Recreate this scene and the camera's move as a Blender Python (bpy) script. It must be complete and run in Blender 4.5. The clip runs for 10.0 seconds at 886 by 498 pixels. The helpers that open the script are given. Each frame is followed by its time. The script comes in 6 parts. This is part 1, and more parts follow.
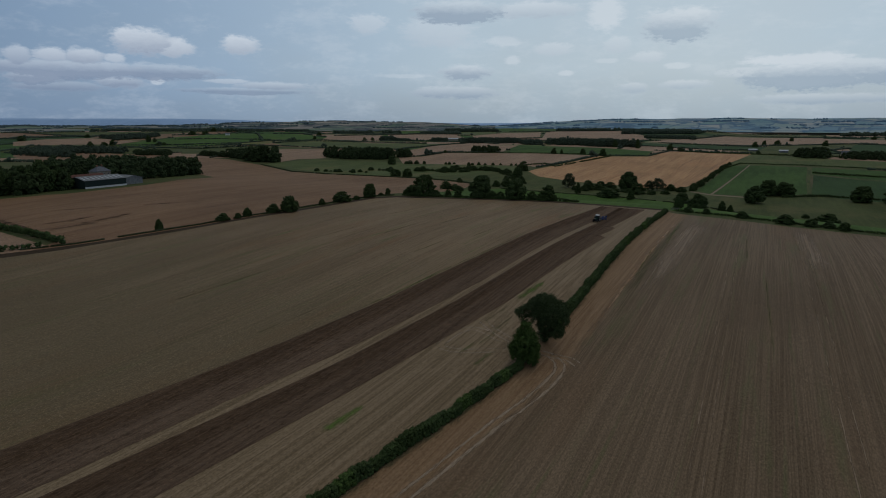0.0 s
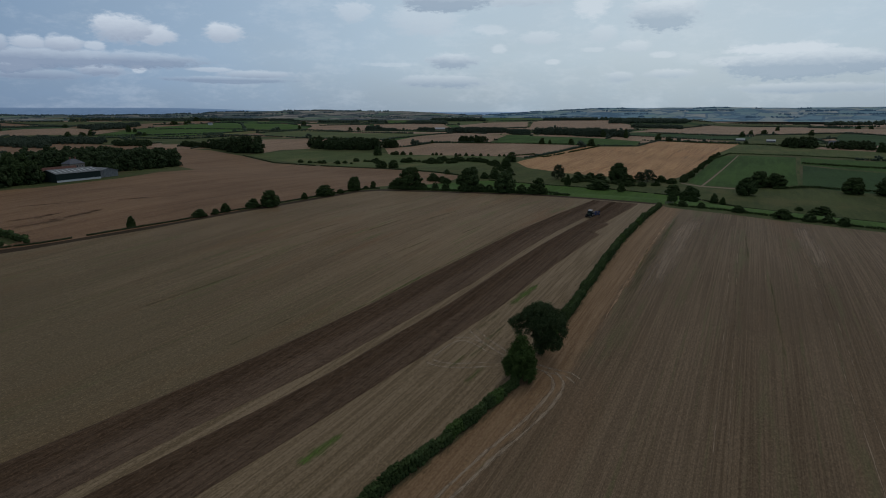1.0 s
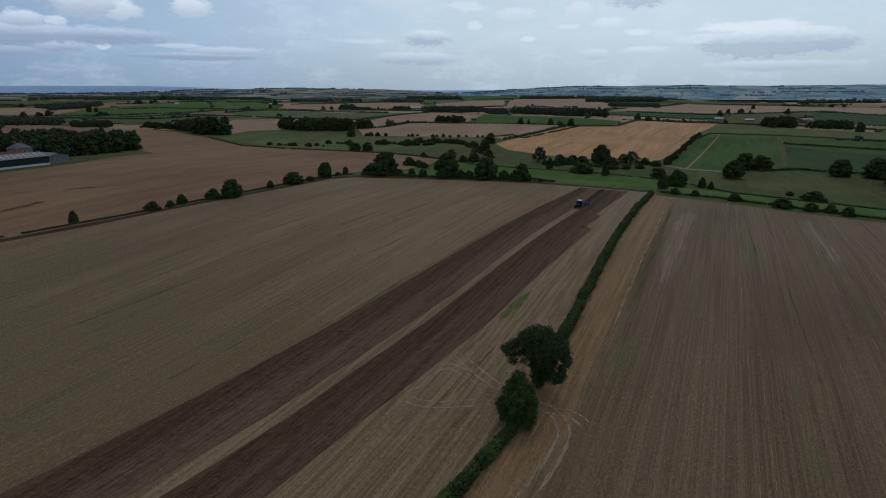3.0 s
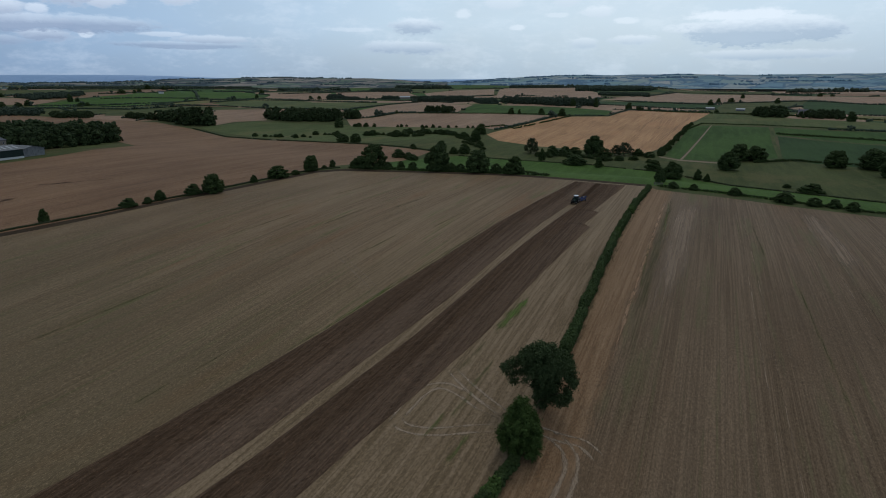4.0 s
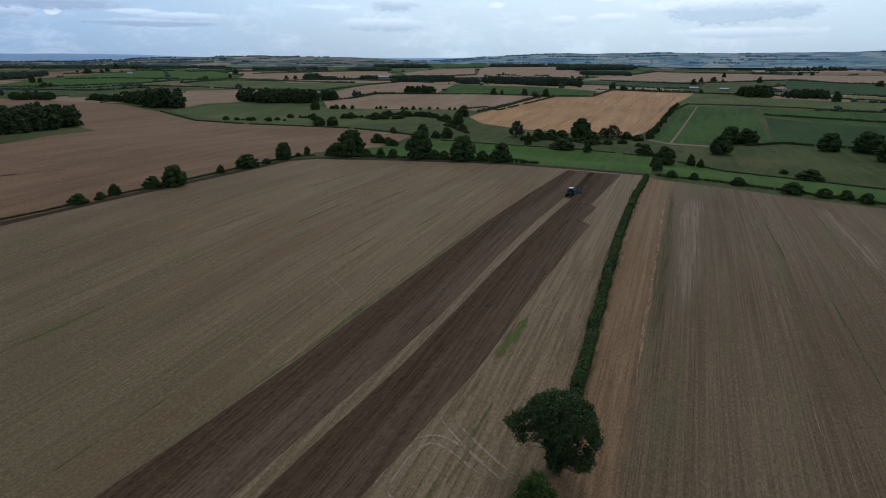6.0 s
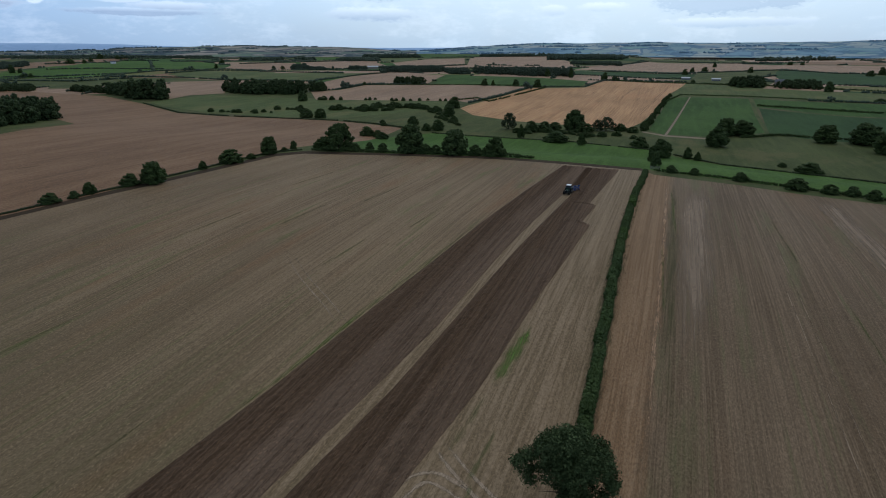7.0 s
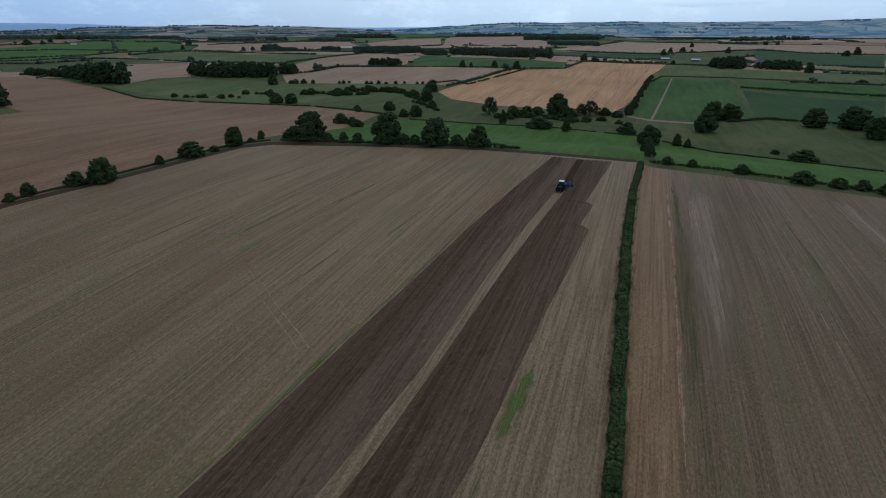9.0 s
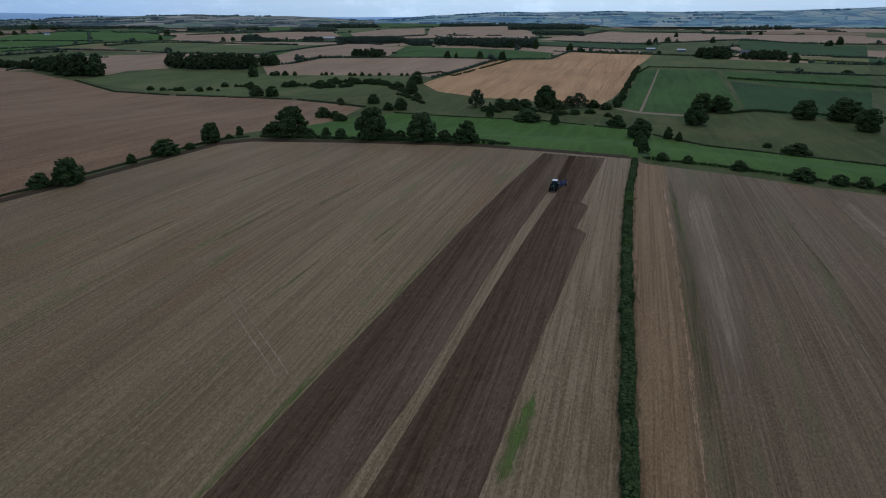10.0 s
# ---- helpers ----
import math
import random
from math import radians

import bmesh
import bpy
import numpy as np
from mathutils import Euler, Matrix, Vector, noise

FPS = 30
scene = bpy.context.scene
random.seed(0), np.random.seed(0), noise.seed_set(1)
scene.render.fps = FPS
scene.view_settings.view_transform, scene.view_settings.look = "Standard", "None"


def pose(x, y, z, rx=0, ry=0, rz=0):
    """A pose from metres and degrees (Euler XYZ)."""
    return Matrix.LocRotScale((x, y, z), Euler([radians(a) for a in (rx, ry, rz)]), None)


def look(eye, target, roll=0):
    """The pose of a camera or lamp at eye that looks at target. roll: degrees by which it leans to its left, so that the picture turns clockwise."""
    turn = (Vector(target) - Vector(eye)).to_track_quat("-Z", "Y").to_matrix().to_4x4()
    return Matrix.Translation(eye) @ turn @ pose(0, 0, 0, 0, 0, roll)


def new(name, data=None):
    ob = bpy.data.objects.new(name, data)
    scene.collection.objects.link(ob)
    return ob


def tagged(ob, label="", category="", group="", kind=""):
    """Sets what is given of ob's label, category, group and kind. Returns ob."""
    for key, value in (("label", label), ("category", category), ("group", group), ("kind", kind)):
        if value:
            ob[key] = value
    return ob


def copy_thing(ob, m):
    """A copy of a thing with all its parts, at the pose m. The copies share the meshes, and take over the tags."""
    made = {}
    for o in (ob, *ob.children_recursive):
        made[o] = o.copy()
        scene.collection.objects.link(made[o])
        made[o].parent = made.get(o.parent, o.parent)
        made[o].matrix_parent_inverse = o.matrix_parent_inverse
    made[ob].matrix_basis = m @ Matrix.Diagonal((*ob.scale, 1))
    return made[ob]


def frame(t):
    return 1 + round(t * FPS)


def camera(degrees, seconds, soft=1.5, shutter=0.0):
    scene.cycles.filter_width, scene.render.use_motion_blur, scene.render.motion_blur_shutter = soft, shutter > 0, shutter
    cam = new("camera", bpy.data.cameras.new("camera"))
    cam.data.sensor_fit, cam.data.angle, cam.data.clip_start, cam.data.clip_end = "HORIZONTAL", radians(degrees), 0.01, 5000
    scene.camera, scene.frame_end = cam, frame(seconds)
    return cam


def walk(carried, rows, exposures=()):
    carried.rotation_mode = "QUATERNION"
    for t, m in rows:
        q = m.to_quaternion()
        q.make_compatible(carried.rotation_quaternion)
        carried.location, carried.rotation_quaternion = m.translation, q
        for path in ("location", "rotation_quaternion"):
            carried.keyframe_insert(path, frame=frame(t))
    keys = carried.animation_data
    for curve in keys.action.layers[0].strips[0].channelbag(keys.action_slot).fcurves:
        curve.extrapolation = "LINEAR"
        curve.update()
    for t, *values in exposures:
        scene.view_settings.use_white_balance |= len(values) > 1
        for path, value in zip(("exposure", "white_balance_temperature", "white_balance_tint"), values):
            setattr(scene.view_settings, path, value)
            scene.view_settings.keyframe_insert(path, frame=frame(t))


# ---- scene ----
cam = camera(74.95, 10.0, soft=1.0)
PATH = [
    (0.0, look((0.00, 0.00, 43.00), (-47.470, 85.421, 21.788), 0.00)),
    (0.5, look((-2.51, 4.53, 43.46), (-48.917, 90.315, 21.375), -0.00)),
    (1.0, look((-4.98, 8.98, 43.88), (-50.337, 95.097, 20.917), -0.01)),
    (1.5, look((-7.40, 13.37, 44.27), (-51.737, 99.773, 20.423), -0.02)),
    (2.0, look((-9.79, 17.68, 44.62), (-53.120, 104.348, 19.899), -0.02)),
    (2.5, look((-12.12, 21.94, 44.94), (-54.489, 108.829, 19.350), -0.03)),
    (3.0, look((-14.42, 26.14, 45.23), (-55.846, 113.223, 18.782), -0.03)),
    (3.5, look((-16.67, 30.29, 45.50), (-57.189, 117.538, 18.200), -0.04)),
    (4.0, look((-18.88, 34.39, 45.75), (-58.517, 121.782, 17.608), -0.05)),
    (4.5, look((-21.06, 38.46, 45.98), (-59.826, 125.964, 17.011), -0.05)),
    (5.0, look((-23.19, 42.49, 46.19), (-61.113, 130.094, 16.413), -0.06)),
    (5.5, look((-25.28, 46.49, 46.39), (-62.369, 134.181, 15.815), -0.07)),
    (6.0, look((-27.33, 50.48, 46.59), (-63.588, 138.234, 15.223), -0.08)),
    (6.5, look((-29.34, 54.44, 46.77), (-64.759, 142.263, 14.636), -0.09)),
    (7.0, look((-31.31, 58.39, 46.95), (-65.872, 146.278, 14.059), -0.09)),
    (7.5, look((-33.24, 62.34, 47.13), (-66.915, 150.289, 13.491), -0.10)),
    (8.0, look((-35.14, 66.29, 47.31), (-67.872, 154.304, 12.935), -0.11)),
    (8.5, look((-37.00, 70.24, 47.50), (-68.730, 158.334, 12.390), -0.12)),
    (9.0, look((-38.82, 74.20, 47.69), (-69.470, 162.385, 11.858), -0.13)),
    (9.5, look((-40.61, 78.18, 47.90), (-70.074, 166.467, 11.338), -0.14)),
    (10.0, look((-42.36, 82.18, 48.12), (-70.522, 170.585, 10.829), -0.15)),
]
EXPOSURES = [(0.0, -0.38, 6300, 10), (2.5, -0.14, 6180, 10), (5.0, 0.16, 6060, 10), (7.5, 0.38, 5820, 10), (10.0, 0.27, 5520, 10)]
walk(cam, PATH, exposures=EXPOSURES)

# ---- world, sun ----
SUN_AZ, SUN_EL = radians(2), radians(48)          # ahead of the flight, veiled by thin cloud
world = bpy.data.worlds.new("sky")
scene.world = world
world.use_nodes = True
wn, wl = world.node_tree.nodes, world.node_tree.links
wn.clear()


def wmath(op, a, b=None, c=None):
    n = wn.new("ShaderNodeMath")
    n.operation = op
    for i, v in enumerate((a, b, c)):
        if v is None:
            continue
        if isinstance(v, (int, float)):
            n.inputs[i].default_value = v
        else:
            wl.new(v, n.inputs[i])
    return n.outputs[0]


def build_sky():
    sky = wn.new("ShaderNodeTexSky")
    sky.sky_type, sky.sun_disc = "NISHITA", False
    sky.sun_elevation, sky.sun_rotation = SUN_EL, SUN_AZ
    sky.air_density, sky.dust_density, sky.ozone_density = 1.0, 2.5, 1.0
    co = wn.new("ShaderNodeTexCoord")
    sep = wn.new("ShaderNodeSeparateXYZ")
    wl.new(co.outputs["Generated"], sep.inputs[0])
    x, y, z = sep.outputs
    az = wmath("MULTIPLY", wmath("ARCTAN2", x, y), 57.3)
    el = wmath("MULTIPLY", wmath("ARCSINE", z), 57.3)
    flat = wn.new("ShaderNodeCombineXYZ")
    wl.new(az, flat.inputs[0])
    wl.new(wmath("MULTIPLY", el, 2.4), flat.inputs[1])
    # billows, finer and coarser
    def noise_at(scale, detail, rough, shift=0.0):
        mp = wn.new("ShaderNodeMapping")
        mp.inputs["Location"].default_value = (shift, shift * 1.7, shift * 0.3)
        wl.new(flat.outputs[0], mp.inputs[0])
        n = wn.new("ShaderNodeTexNoise")
        n.inputs["Scale"].default_value, n.inputs["Detail"].default_value, n.inputs["Roughness"].default_value = scale, detail, rough
        wl.new(mp.outputs[0], n.inputs[0])
        return n.outputs[0]
    fine, broad, mid = noise_at(1.25, 8, 0.62), noise_at(0.06, 5, 0.55, 13.0), noise_at(0.25, 4, 0.5, 5.0)
    edge = wmath("ADD", wmath("MULTIPLY", wmath("SUBTRACT", fine, 0.5), 1.9), wmath("MULTIPLY", wmath("SUBTRACT", mid, 0.5), 1.3))
    white = shade = None
    for caz, cel, ra, re, opaque, grey in CLOUDS:
        dx = wmath("DIVIDE", wmath("SUBTRACT", az, caz), ra * 1.3)
        dy = wmath("DIVIDE", wmath("SUBTRACT", el, cel), re * 1.45)
        d = wmath("SQRT", wmath("ADD", wmath("MULTIPLY", dx, dx), wmath("MULTIPLY", dy, dy)))
        m = wn.new("ShaderNodeMapRange")
        m.interpolation_type = "SMOOTHSTEP"
        wl.new(wmath("ADD", wmath("SUBTRACT", 1.0, d), wmath("MULTIPLY", edge, 0.50)), m.inputs[0])
        m.inputs[1].default_value, m.inputs[2].default_value = -0.05, 0.48
        m.inputs[4].default_value = opaque
        white = m.outputs[0] if white is None else wmath("MAXIMUM", white, m.outputs[0])
        if grey:
            low = wmath("MULTIPLY", wmath("MULTIPLY", m.outputs[0], grey / opaque), wmath("MAXIMUM", wmath("ADD", wmath("MULTIPLY_ADD", dy, -0.9, 0.50), wmath("MULTIPLY", edge, 0.28)), 0.0))
            shade = low if shade is None else wmath("MAXIMUM", shade, low)
    # thin high veil over the whole sky
    veil = wn.new("ShaderNodeMapRange")
    wl.new(broad, veil.inputs[0])
    veil.inputs[1].default_value, veil.inputs[2].default_value = 0.30, 0.70
    veil.inputs[3].default_value, veil.inputs[4].default_value = VEIL

    def mix(f, a, b):
        n = wn.new("ShaderNodeMix")
        n.data_type = "RGBA"
        for s, v in ((0, f), (6, a), (7, b)):
            if isinstance(v, (tuple, float)):
                n.inputs[s].default_value = v
            else:
                wl.new(v, n.inputs[s])
        return n.outputs[2]
    scaled = wn.new("ShaderNodeVectorMath")
    scaled.operation = "SCALE"
    wl.new(sky.outputs[0], scaled.inputs[0])
    scaled.inputs[3].default_value = SKY
    # brighter round the veiled sun, darker and bluer away from it
    away = wmath("ABSOLUTE", wmath("SUBTRACT", az, VEIL_CENTRE))
    tone = wn.new("ShaderNodeValToRGB")
    els = tone.color_ramp.elements
    while len(els) < len(VEIL_TONES):
        els.new(0.5)
    for e, (p, c) in zip(els, VEIL_TONES):
        e.position, e.color = p / 180, (*c, 1)
    wl.new(wmath("DIVIDE", away, 180.0), tone.inputs[0])
    dome = wn.new("ShaderNodeMapRange")
    wl.new(el, dome.inputs[0])
    dome.inputs[1].default_value, dome.inputs[2].default_value = 16.0, 50.0
    murk = wn.new("ShaderNodeMapRange")
    wl.new(el, murk.inputs[0])
    murk.inputs[1].default_value, murk.inputs[2].default_value, murk.inputs[3].default_value, murk.inputs[4].default_value = 0.5, 5.0, 0.62, 0.0
    c = mix(veil.outputs[0], scaled.outputs[0], mix(murk.outputs[0], mix(dome.outputs[0], tone.outputs[0], VEIL_TOP), mix(wmath("MINIMUM", wmath("DIVIDE", away, 55.0), 1.0), VEIL_LOW, VEIL_FAR)))
    wisp = wn.new("ShaderNodeMapRange")
    wisp.interpolation_type = "SMOOTHSTEP"
    wl.new(wmath("MULTIPLY_ADD", fine, 0.35, wmath("MULTIPLY", mid, 0.65)), wisp.inputs[0])
    wisp.inputs[1].default_value, wisp.inputs[2].default_value, wisp.inputs[4].default_value = 0.46, 0.70, 0.22
    c = mix(wisp.outputs[0], c, mix(wmath("MINIMUM", wmath("DIVIDE", away, 60.0), 1.0), CLOUD_WHITE, CLOUD_DULL))
    c = mix(white, c, mix(wmath("MINIMUM", wmath("DIVIDE", away, 60.0), 1.0), CLOUD_WHITE, CLOUD_DULL))
    c = mix(wmath("MINIMUM", wmath("MAXIMUM", shade, 0.0), 0.62), c, mix(wmath("MINIMUM", wmath("DIVIDE", away, 50.0), 1.0), CLOUD_GREY, CLOUD_BLUE))
    bg = wn.new("ShaderNodeBackground")
    wl.new(c, bg.inputs[0])
    bg.inputs[1].default_value = 1.0
    out = wn.new("ShaderNodeOutputWorld")
    wl.new(bg.outputs[0], out.inputs[0])


# azimuth, elevation, half width and half height in degrees, opacity, greyness of the base
CLOUDS = [(-55.3, 6.8, 2.1, 0.97, 0.86, 0.56), (-56.5, 7.1, 0.9, 0.61, 0.89, 0.00), (-53.0, 6.4, 1.5, 0.72, 0.86, 0.40), (-47.5, 6.9, 1.5, 0.70, 0.85, 0.40), 
          (-48.0, 7.2, 0.8, 0.42, 0.85, 0.00), (-62.0, 5.4, 1.2, 0.46, 0.75, 0.32), (-59.7, 5.4, 1.4, 0.52, 0.75, 0.48), (-57.6, 5.3, 0.8, 0.31, 0.66, 0.16), 
          (-64.1, 5.2, 0.8, 0.66, 0.56, 0.48), (-60.6, 4.3, 5.8, 0.69, 0.52, 0.95), (-54.1, 4.4, 4.8, 0.55, 0.38, 0.90), (-63.3, 3.7, 2.0, 0.55, 0.56, 0.90), 
          (-57.6, 3.5, 1.8, 0.45, 0.56, 0.72), (-54.5, 3.6, 0.5, 0.28, 0.56, 0.00), (-61.5, 3.0, 3.4, 0.35, 0.28, 0.64), (-48.9, 3.7, 1.8, 0.19, 0.47, 0.16), 
          (-44.9, 3.4, 3.1, 0.30, 0.47, 0.48), (-47.3, 2.9, 5.3, 0.25, 0.23, 0.88), (-36.0, 8.9, 1.6, 0.76, 0.47, 0.16), (-29.7, 8.4, 3.2, 1.21, 0.38, 0.16), 
          (-32.9, 4.4, 2.1, 0.15, 0.28, 0.00), (-28.1, 2.9, 3.8, 0.52, 0.38, 0.64), (-26.8, 4.8, 2.1, 0.61, 0.56, 0.80), (-27.6, 10.1, 3.7, 0.85, 0.47, 0.90), 
          (-20.3, 10.1, 3.6, 0.56, 0.52, 0.32), (-14.2, 9.7, 1.5, 1.20, 0.61, 0.00), (-23.3, 7.5, 1.4, 0.39, 0.38, 0.00), (-18.9, 6.7, 1.6, 0.49, 0.42, 0.16), 
          (-22.5, 5.8, 0.7, 0.35, 0.47, 0.00), (-17.5, 4.6, 0.7, 0.20, 0.47, 0.00), (-13.1, 7.0, 1.1, 0.57, 0.38, 0.16), (-7.9, 8.5, 2.9, 1.09, 0.70, 0.72), 
          (-6.8, 9.0, 1.4, 0.72, 0.70, 0.00), (-10.3, 5.8, 1.3, 0.38, 0.47, 0.16), (-7.9, 5.0, 1.0, 0.24, 0.47, 0.00), (-14.0, 5.6, 1.0, 0.20, 0.33, 0.00), 
          (-11.4, 3.2, 1.3, 0.40, 0.38, 0.40), (-7.1, 3.4, 2.1, 0.34, 0.47, 0.40), (2.4, 3.9, 5.1, 0.97, 0.61, 1.00), (1.4, 5.1, 3.6, 0.40, 0.75, 0.00), 
          (-1.4, 4.2, 2.6, 0.41, 0.56, 0.16), (0.7, 4.6, 1.1, 0.22, 0.66, 0.00), (6.9, 3.9, 1.8, 0.75, 0.52, 0.90), (5.3, 4.7, 2.2, 0.25, 0.56, 0.00), 
          (3.8, 2.0, 5.0, 0.35, 0.33, 0.48)]
SKY, VEIL, VEIL_CENTRE = 0.075, (0.80, 0.98), -6.0
VEIL_TONES = [(0, (0.62, 0.74, 0.815)), (22, (0.56, 0.69, 0.785)), (42, (0.40, 0.54, 0.70)), (62, (0.25, 0.37, 0.54)), (110, (0.25, 0.34, 0.48))]
VEIL_LOW, VEIL_FAR = (0.40, 0.50, 0.57, 1), (0.23, 0.32, 0.46, 1)
VEIL_TOP = (0.37, 0.375, 0.385, 1)
CLOUD_WHITE, CLOUD_DULL, CLOUD_GREY, CLOUD_BLUE = (0.84, 0.90, 0.94, 1), (0.74, 0.81, 0.90, 1), (0.31, 0.43, 0.54, 1), (0.19, 0.26, 0.40, 1)
build_sky()

sun = new("sun", bpy.data.lights.new("sun", "SUN"))
sun.data.energy, sun.data.angle, sun.data.color = 0.52, radians(14), (1.0, 0.96, 0.9)
sun_way = Vector((math.sin(SUN_AZ) * math.cos(SUN_EL), math.cos(SUN_AZ) * math.cos(SUN_EL), math.sin(SUN_EL)))
sun.matrix_basis = look(sun_way * 500, (0, 0, 0))

# ---- materials ----


def material(name):
    m = bpy.data.materials.new(name)
    m.use_nodes = True
    n, l = m.node_tree.nodes, m.node_tree.links
    b = n["Principled BSDF"]
    b.inputs["Specular IOR Level"].default_value = 0.04
    b.inputs["Roughness"].default_value = 0.9
    return m, n, l, b


def ramp(n, l, fac, stops):
    r = n.new("ShaderNodeValToRGB")
    els = r.color_ramp.elements
    while len(els) < len(stops):
        els.new(0.5)
    for e, (p, c) in zip(els, stops):
        e.position, e.color = p, (*c, 1)
    l.new(fac, r.inputs[0])
    return r.outputs[0]


def mixc(n, l, f, a, b, mode="MIX"):
    m = n.new("ShaderNodeMix")
    m.data_type, m.blend_type = "RGBA", mode
    for s, v in ((0, f), (6, a), (7, b)):
        if isinstance(v, (int, float)):
            m.inputs[s].default_value = v
        elif isinstance(v, tuple):
            m.inputs[s].default_value = (*v[:3], 1)
        else:
            l.new(v, m.inputs[s])
    return m.outputs[2]


def tex(n, l, vec, scale, detail=4.0, rough=0.55):
    t = n.new("ShaderNodeTexNoise")
    t.inputs["Scale"].default_value, t.inputs["Detail"].default_value, t.inputs["Roughness"].default_value = scale, detail, rough
    l.new(vec, t.inputs[0])
    return t.outputs[0]


def mapped(n, l, turn=0.0, scale=(1, 1, 1), shift=(0, 0, 0)):
    co = n.new("ShaderNodeTexCoord")
    mp = n.new("ShaderNodeMapping")
    mp.inputs["Rotation"].default_value = (0, 0, radians(turn))
    mp.inputs["Scale"].default_value, mp.inputs["Location"].default_value = scale, shift
    l.new(co.outputs["Object"], mp.inputs[0])
    return mp.outputs[0]


def span(n, l, v, a, b, lo=0.0, hi=1.0):
    m = n.new("ShaderNodeMapRange")
    m.interpolation_type = "SMOOTHSTEP"
    l.new(v, m.inputs[0])
    for i, w in enumerate((a, b, lo, hi)):
        m.inputs[i + 1].default_value = w
    return m.outputs[0]


def bump(n, l, b, height, strength, distance):
    k = n.new("ShaderNodeBump")
    k.inputs["Strength"].default_value, k.inputs["Distance"].default_value = strength, distance
    l.new(height, k.inputs["Height"])
    l.new(k.outputs[0], b.inputs["Normal"])


def crop_material(name, dark, light, turn=0.0, rows=1.2, streak=0.5, weed=None, weeds=(0.60, 0.72), tint=None, fine=1.0, band=None, end_tone=None):
    """A field: drilled rows along its length, broad streaks, worn patches and weeds."""
    m, n, l, b = material(name)
    wide = tex(n, l, mapped(n, l, turn, (0.09, 0.006, 0.02)), 1.0, 6, 0.6)
    row = tex(n, l, mapped(n, l, turn, (2.9 / rows, 0.016, 0.1)), 1.0, 6, 0.72)
    blot = tex(n, l, mapped(n, l, turn, (0.018, 0.009, 0.02), (7, 3, 0)), 1.0, 5, 0.55)
    grain = tex(n, l, mapped(n, l, turn, (5.0 * fine / rows, 1.7 * fine, 1)), 1.0, 4, 0.75)
    c = mixc(n, l, span(n, l, wide, 0.36, 0.64), dark, light)
    c = mixc(n, l, span(n, l, row, 0.45, 0.58, 0, streak), c, tuple(v * 1.4 for v in light))
    c = mixc(n, l, span(n, l, row, 0.50, 0.36, 0, 0.38 * fine if rows < 2 else 0.15), c, mixc(n, l, 1.0, c, (0.70, 0.69, 0.68), "MULTIPLY"))
    c = mixc(n, l, span(n, l, blot, 0.45, 0.68, 0, 0.55), c, tuple(v * 0.86 for v in dark))
    if tint:
        c = mixc(n, l, span(n, l, tex(n, l, mapped(n, l, turn, (0.06, 0.008, 0.02), (31, 5, 0)), 1.0, 4, 0.6), 0.52, 0.70, 0, 0.7), c, tint)
    if weed:
        w = tex(n, l, mapped(n, l, turn, (0.16, 0.017, 0.05), (3, 11, 0)), 1.0, 6, 0.62)
        c = mixc(n, l, span(n, l, w, *weeds, 0, 0.8), c, weed)
        w = tex(n, l, mapped(n, l, turn, (0.9, 0.022, 0.05), (23, 1, 0)), 1.0, 5, 0.6)
        c = mixc(n, l, span(n, l, w, 0.56, 0.72, 0, 0.65), c, weed)
    if end_tone:
        # one end of the field turns darker olive brown, in long ragged tongues
        sep = n.new("ShaderNodeSeparateXYZ")
        l.new(mapped(n, l), sep.inputs[0])
        k = n.new("ShaderNodeMath")
        k.operation = "MULTIPLY_ADD"
        l.new(tex(n, l, mapped(n, l, turn, (0.05, 0.010, 0.02), (41, 2, 0)), 1.0, 6, 0.65), k.inputs[0])
        k.inputs[1].default_value = 170.0
        l.new(sep.outputs[1], k.inputs[2])
        c = mixc(n, l, span(n, l, k.outputs[0], 270, 150, 0, 0.65), c, end_tone)
    if band:
        c = banded(n, l, c, row, **band)
    c = mixc(n, l, span(n, l, grain, 0.34, 0.66), mixc(n, l, 1.0, c, (1.20, 1.19, 1.18), "MULTIPLY"), mixc(n, l, 1.0, c, (0.74, 0.73, 0.71), "MULTIPLY"))
    speck = tex(n, l, mapped(n, l, turn, (4.4 * fine / rows, 2.4 * fine, 1)), 1.0, 3, 0.8)
    c = mixc(n, l, span(n, l, speck, 0.54, 0.66, 0, 0.45), c, tuple(v * 1.75 for v in light))
    l.new(c, b.inputs["Base Color"])
    b.inputs["Specular IOR Level"].default_value, b.inputs["Roughness"].default_value = 0.055, 0.75
    mixed = n.new("ShaderNodeMath")
    mixed.operation = "ADD"
    l.new(grain, mixed.inputs[0])
    l.new(row, mixed.inputs[1])
    bump(n, l, b, mixed.outputs[0], 0.55, 0.12)
    return m


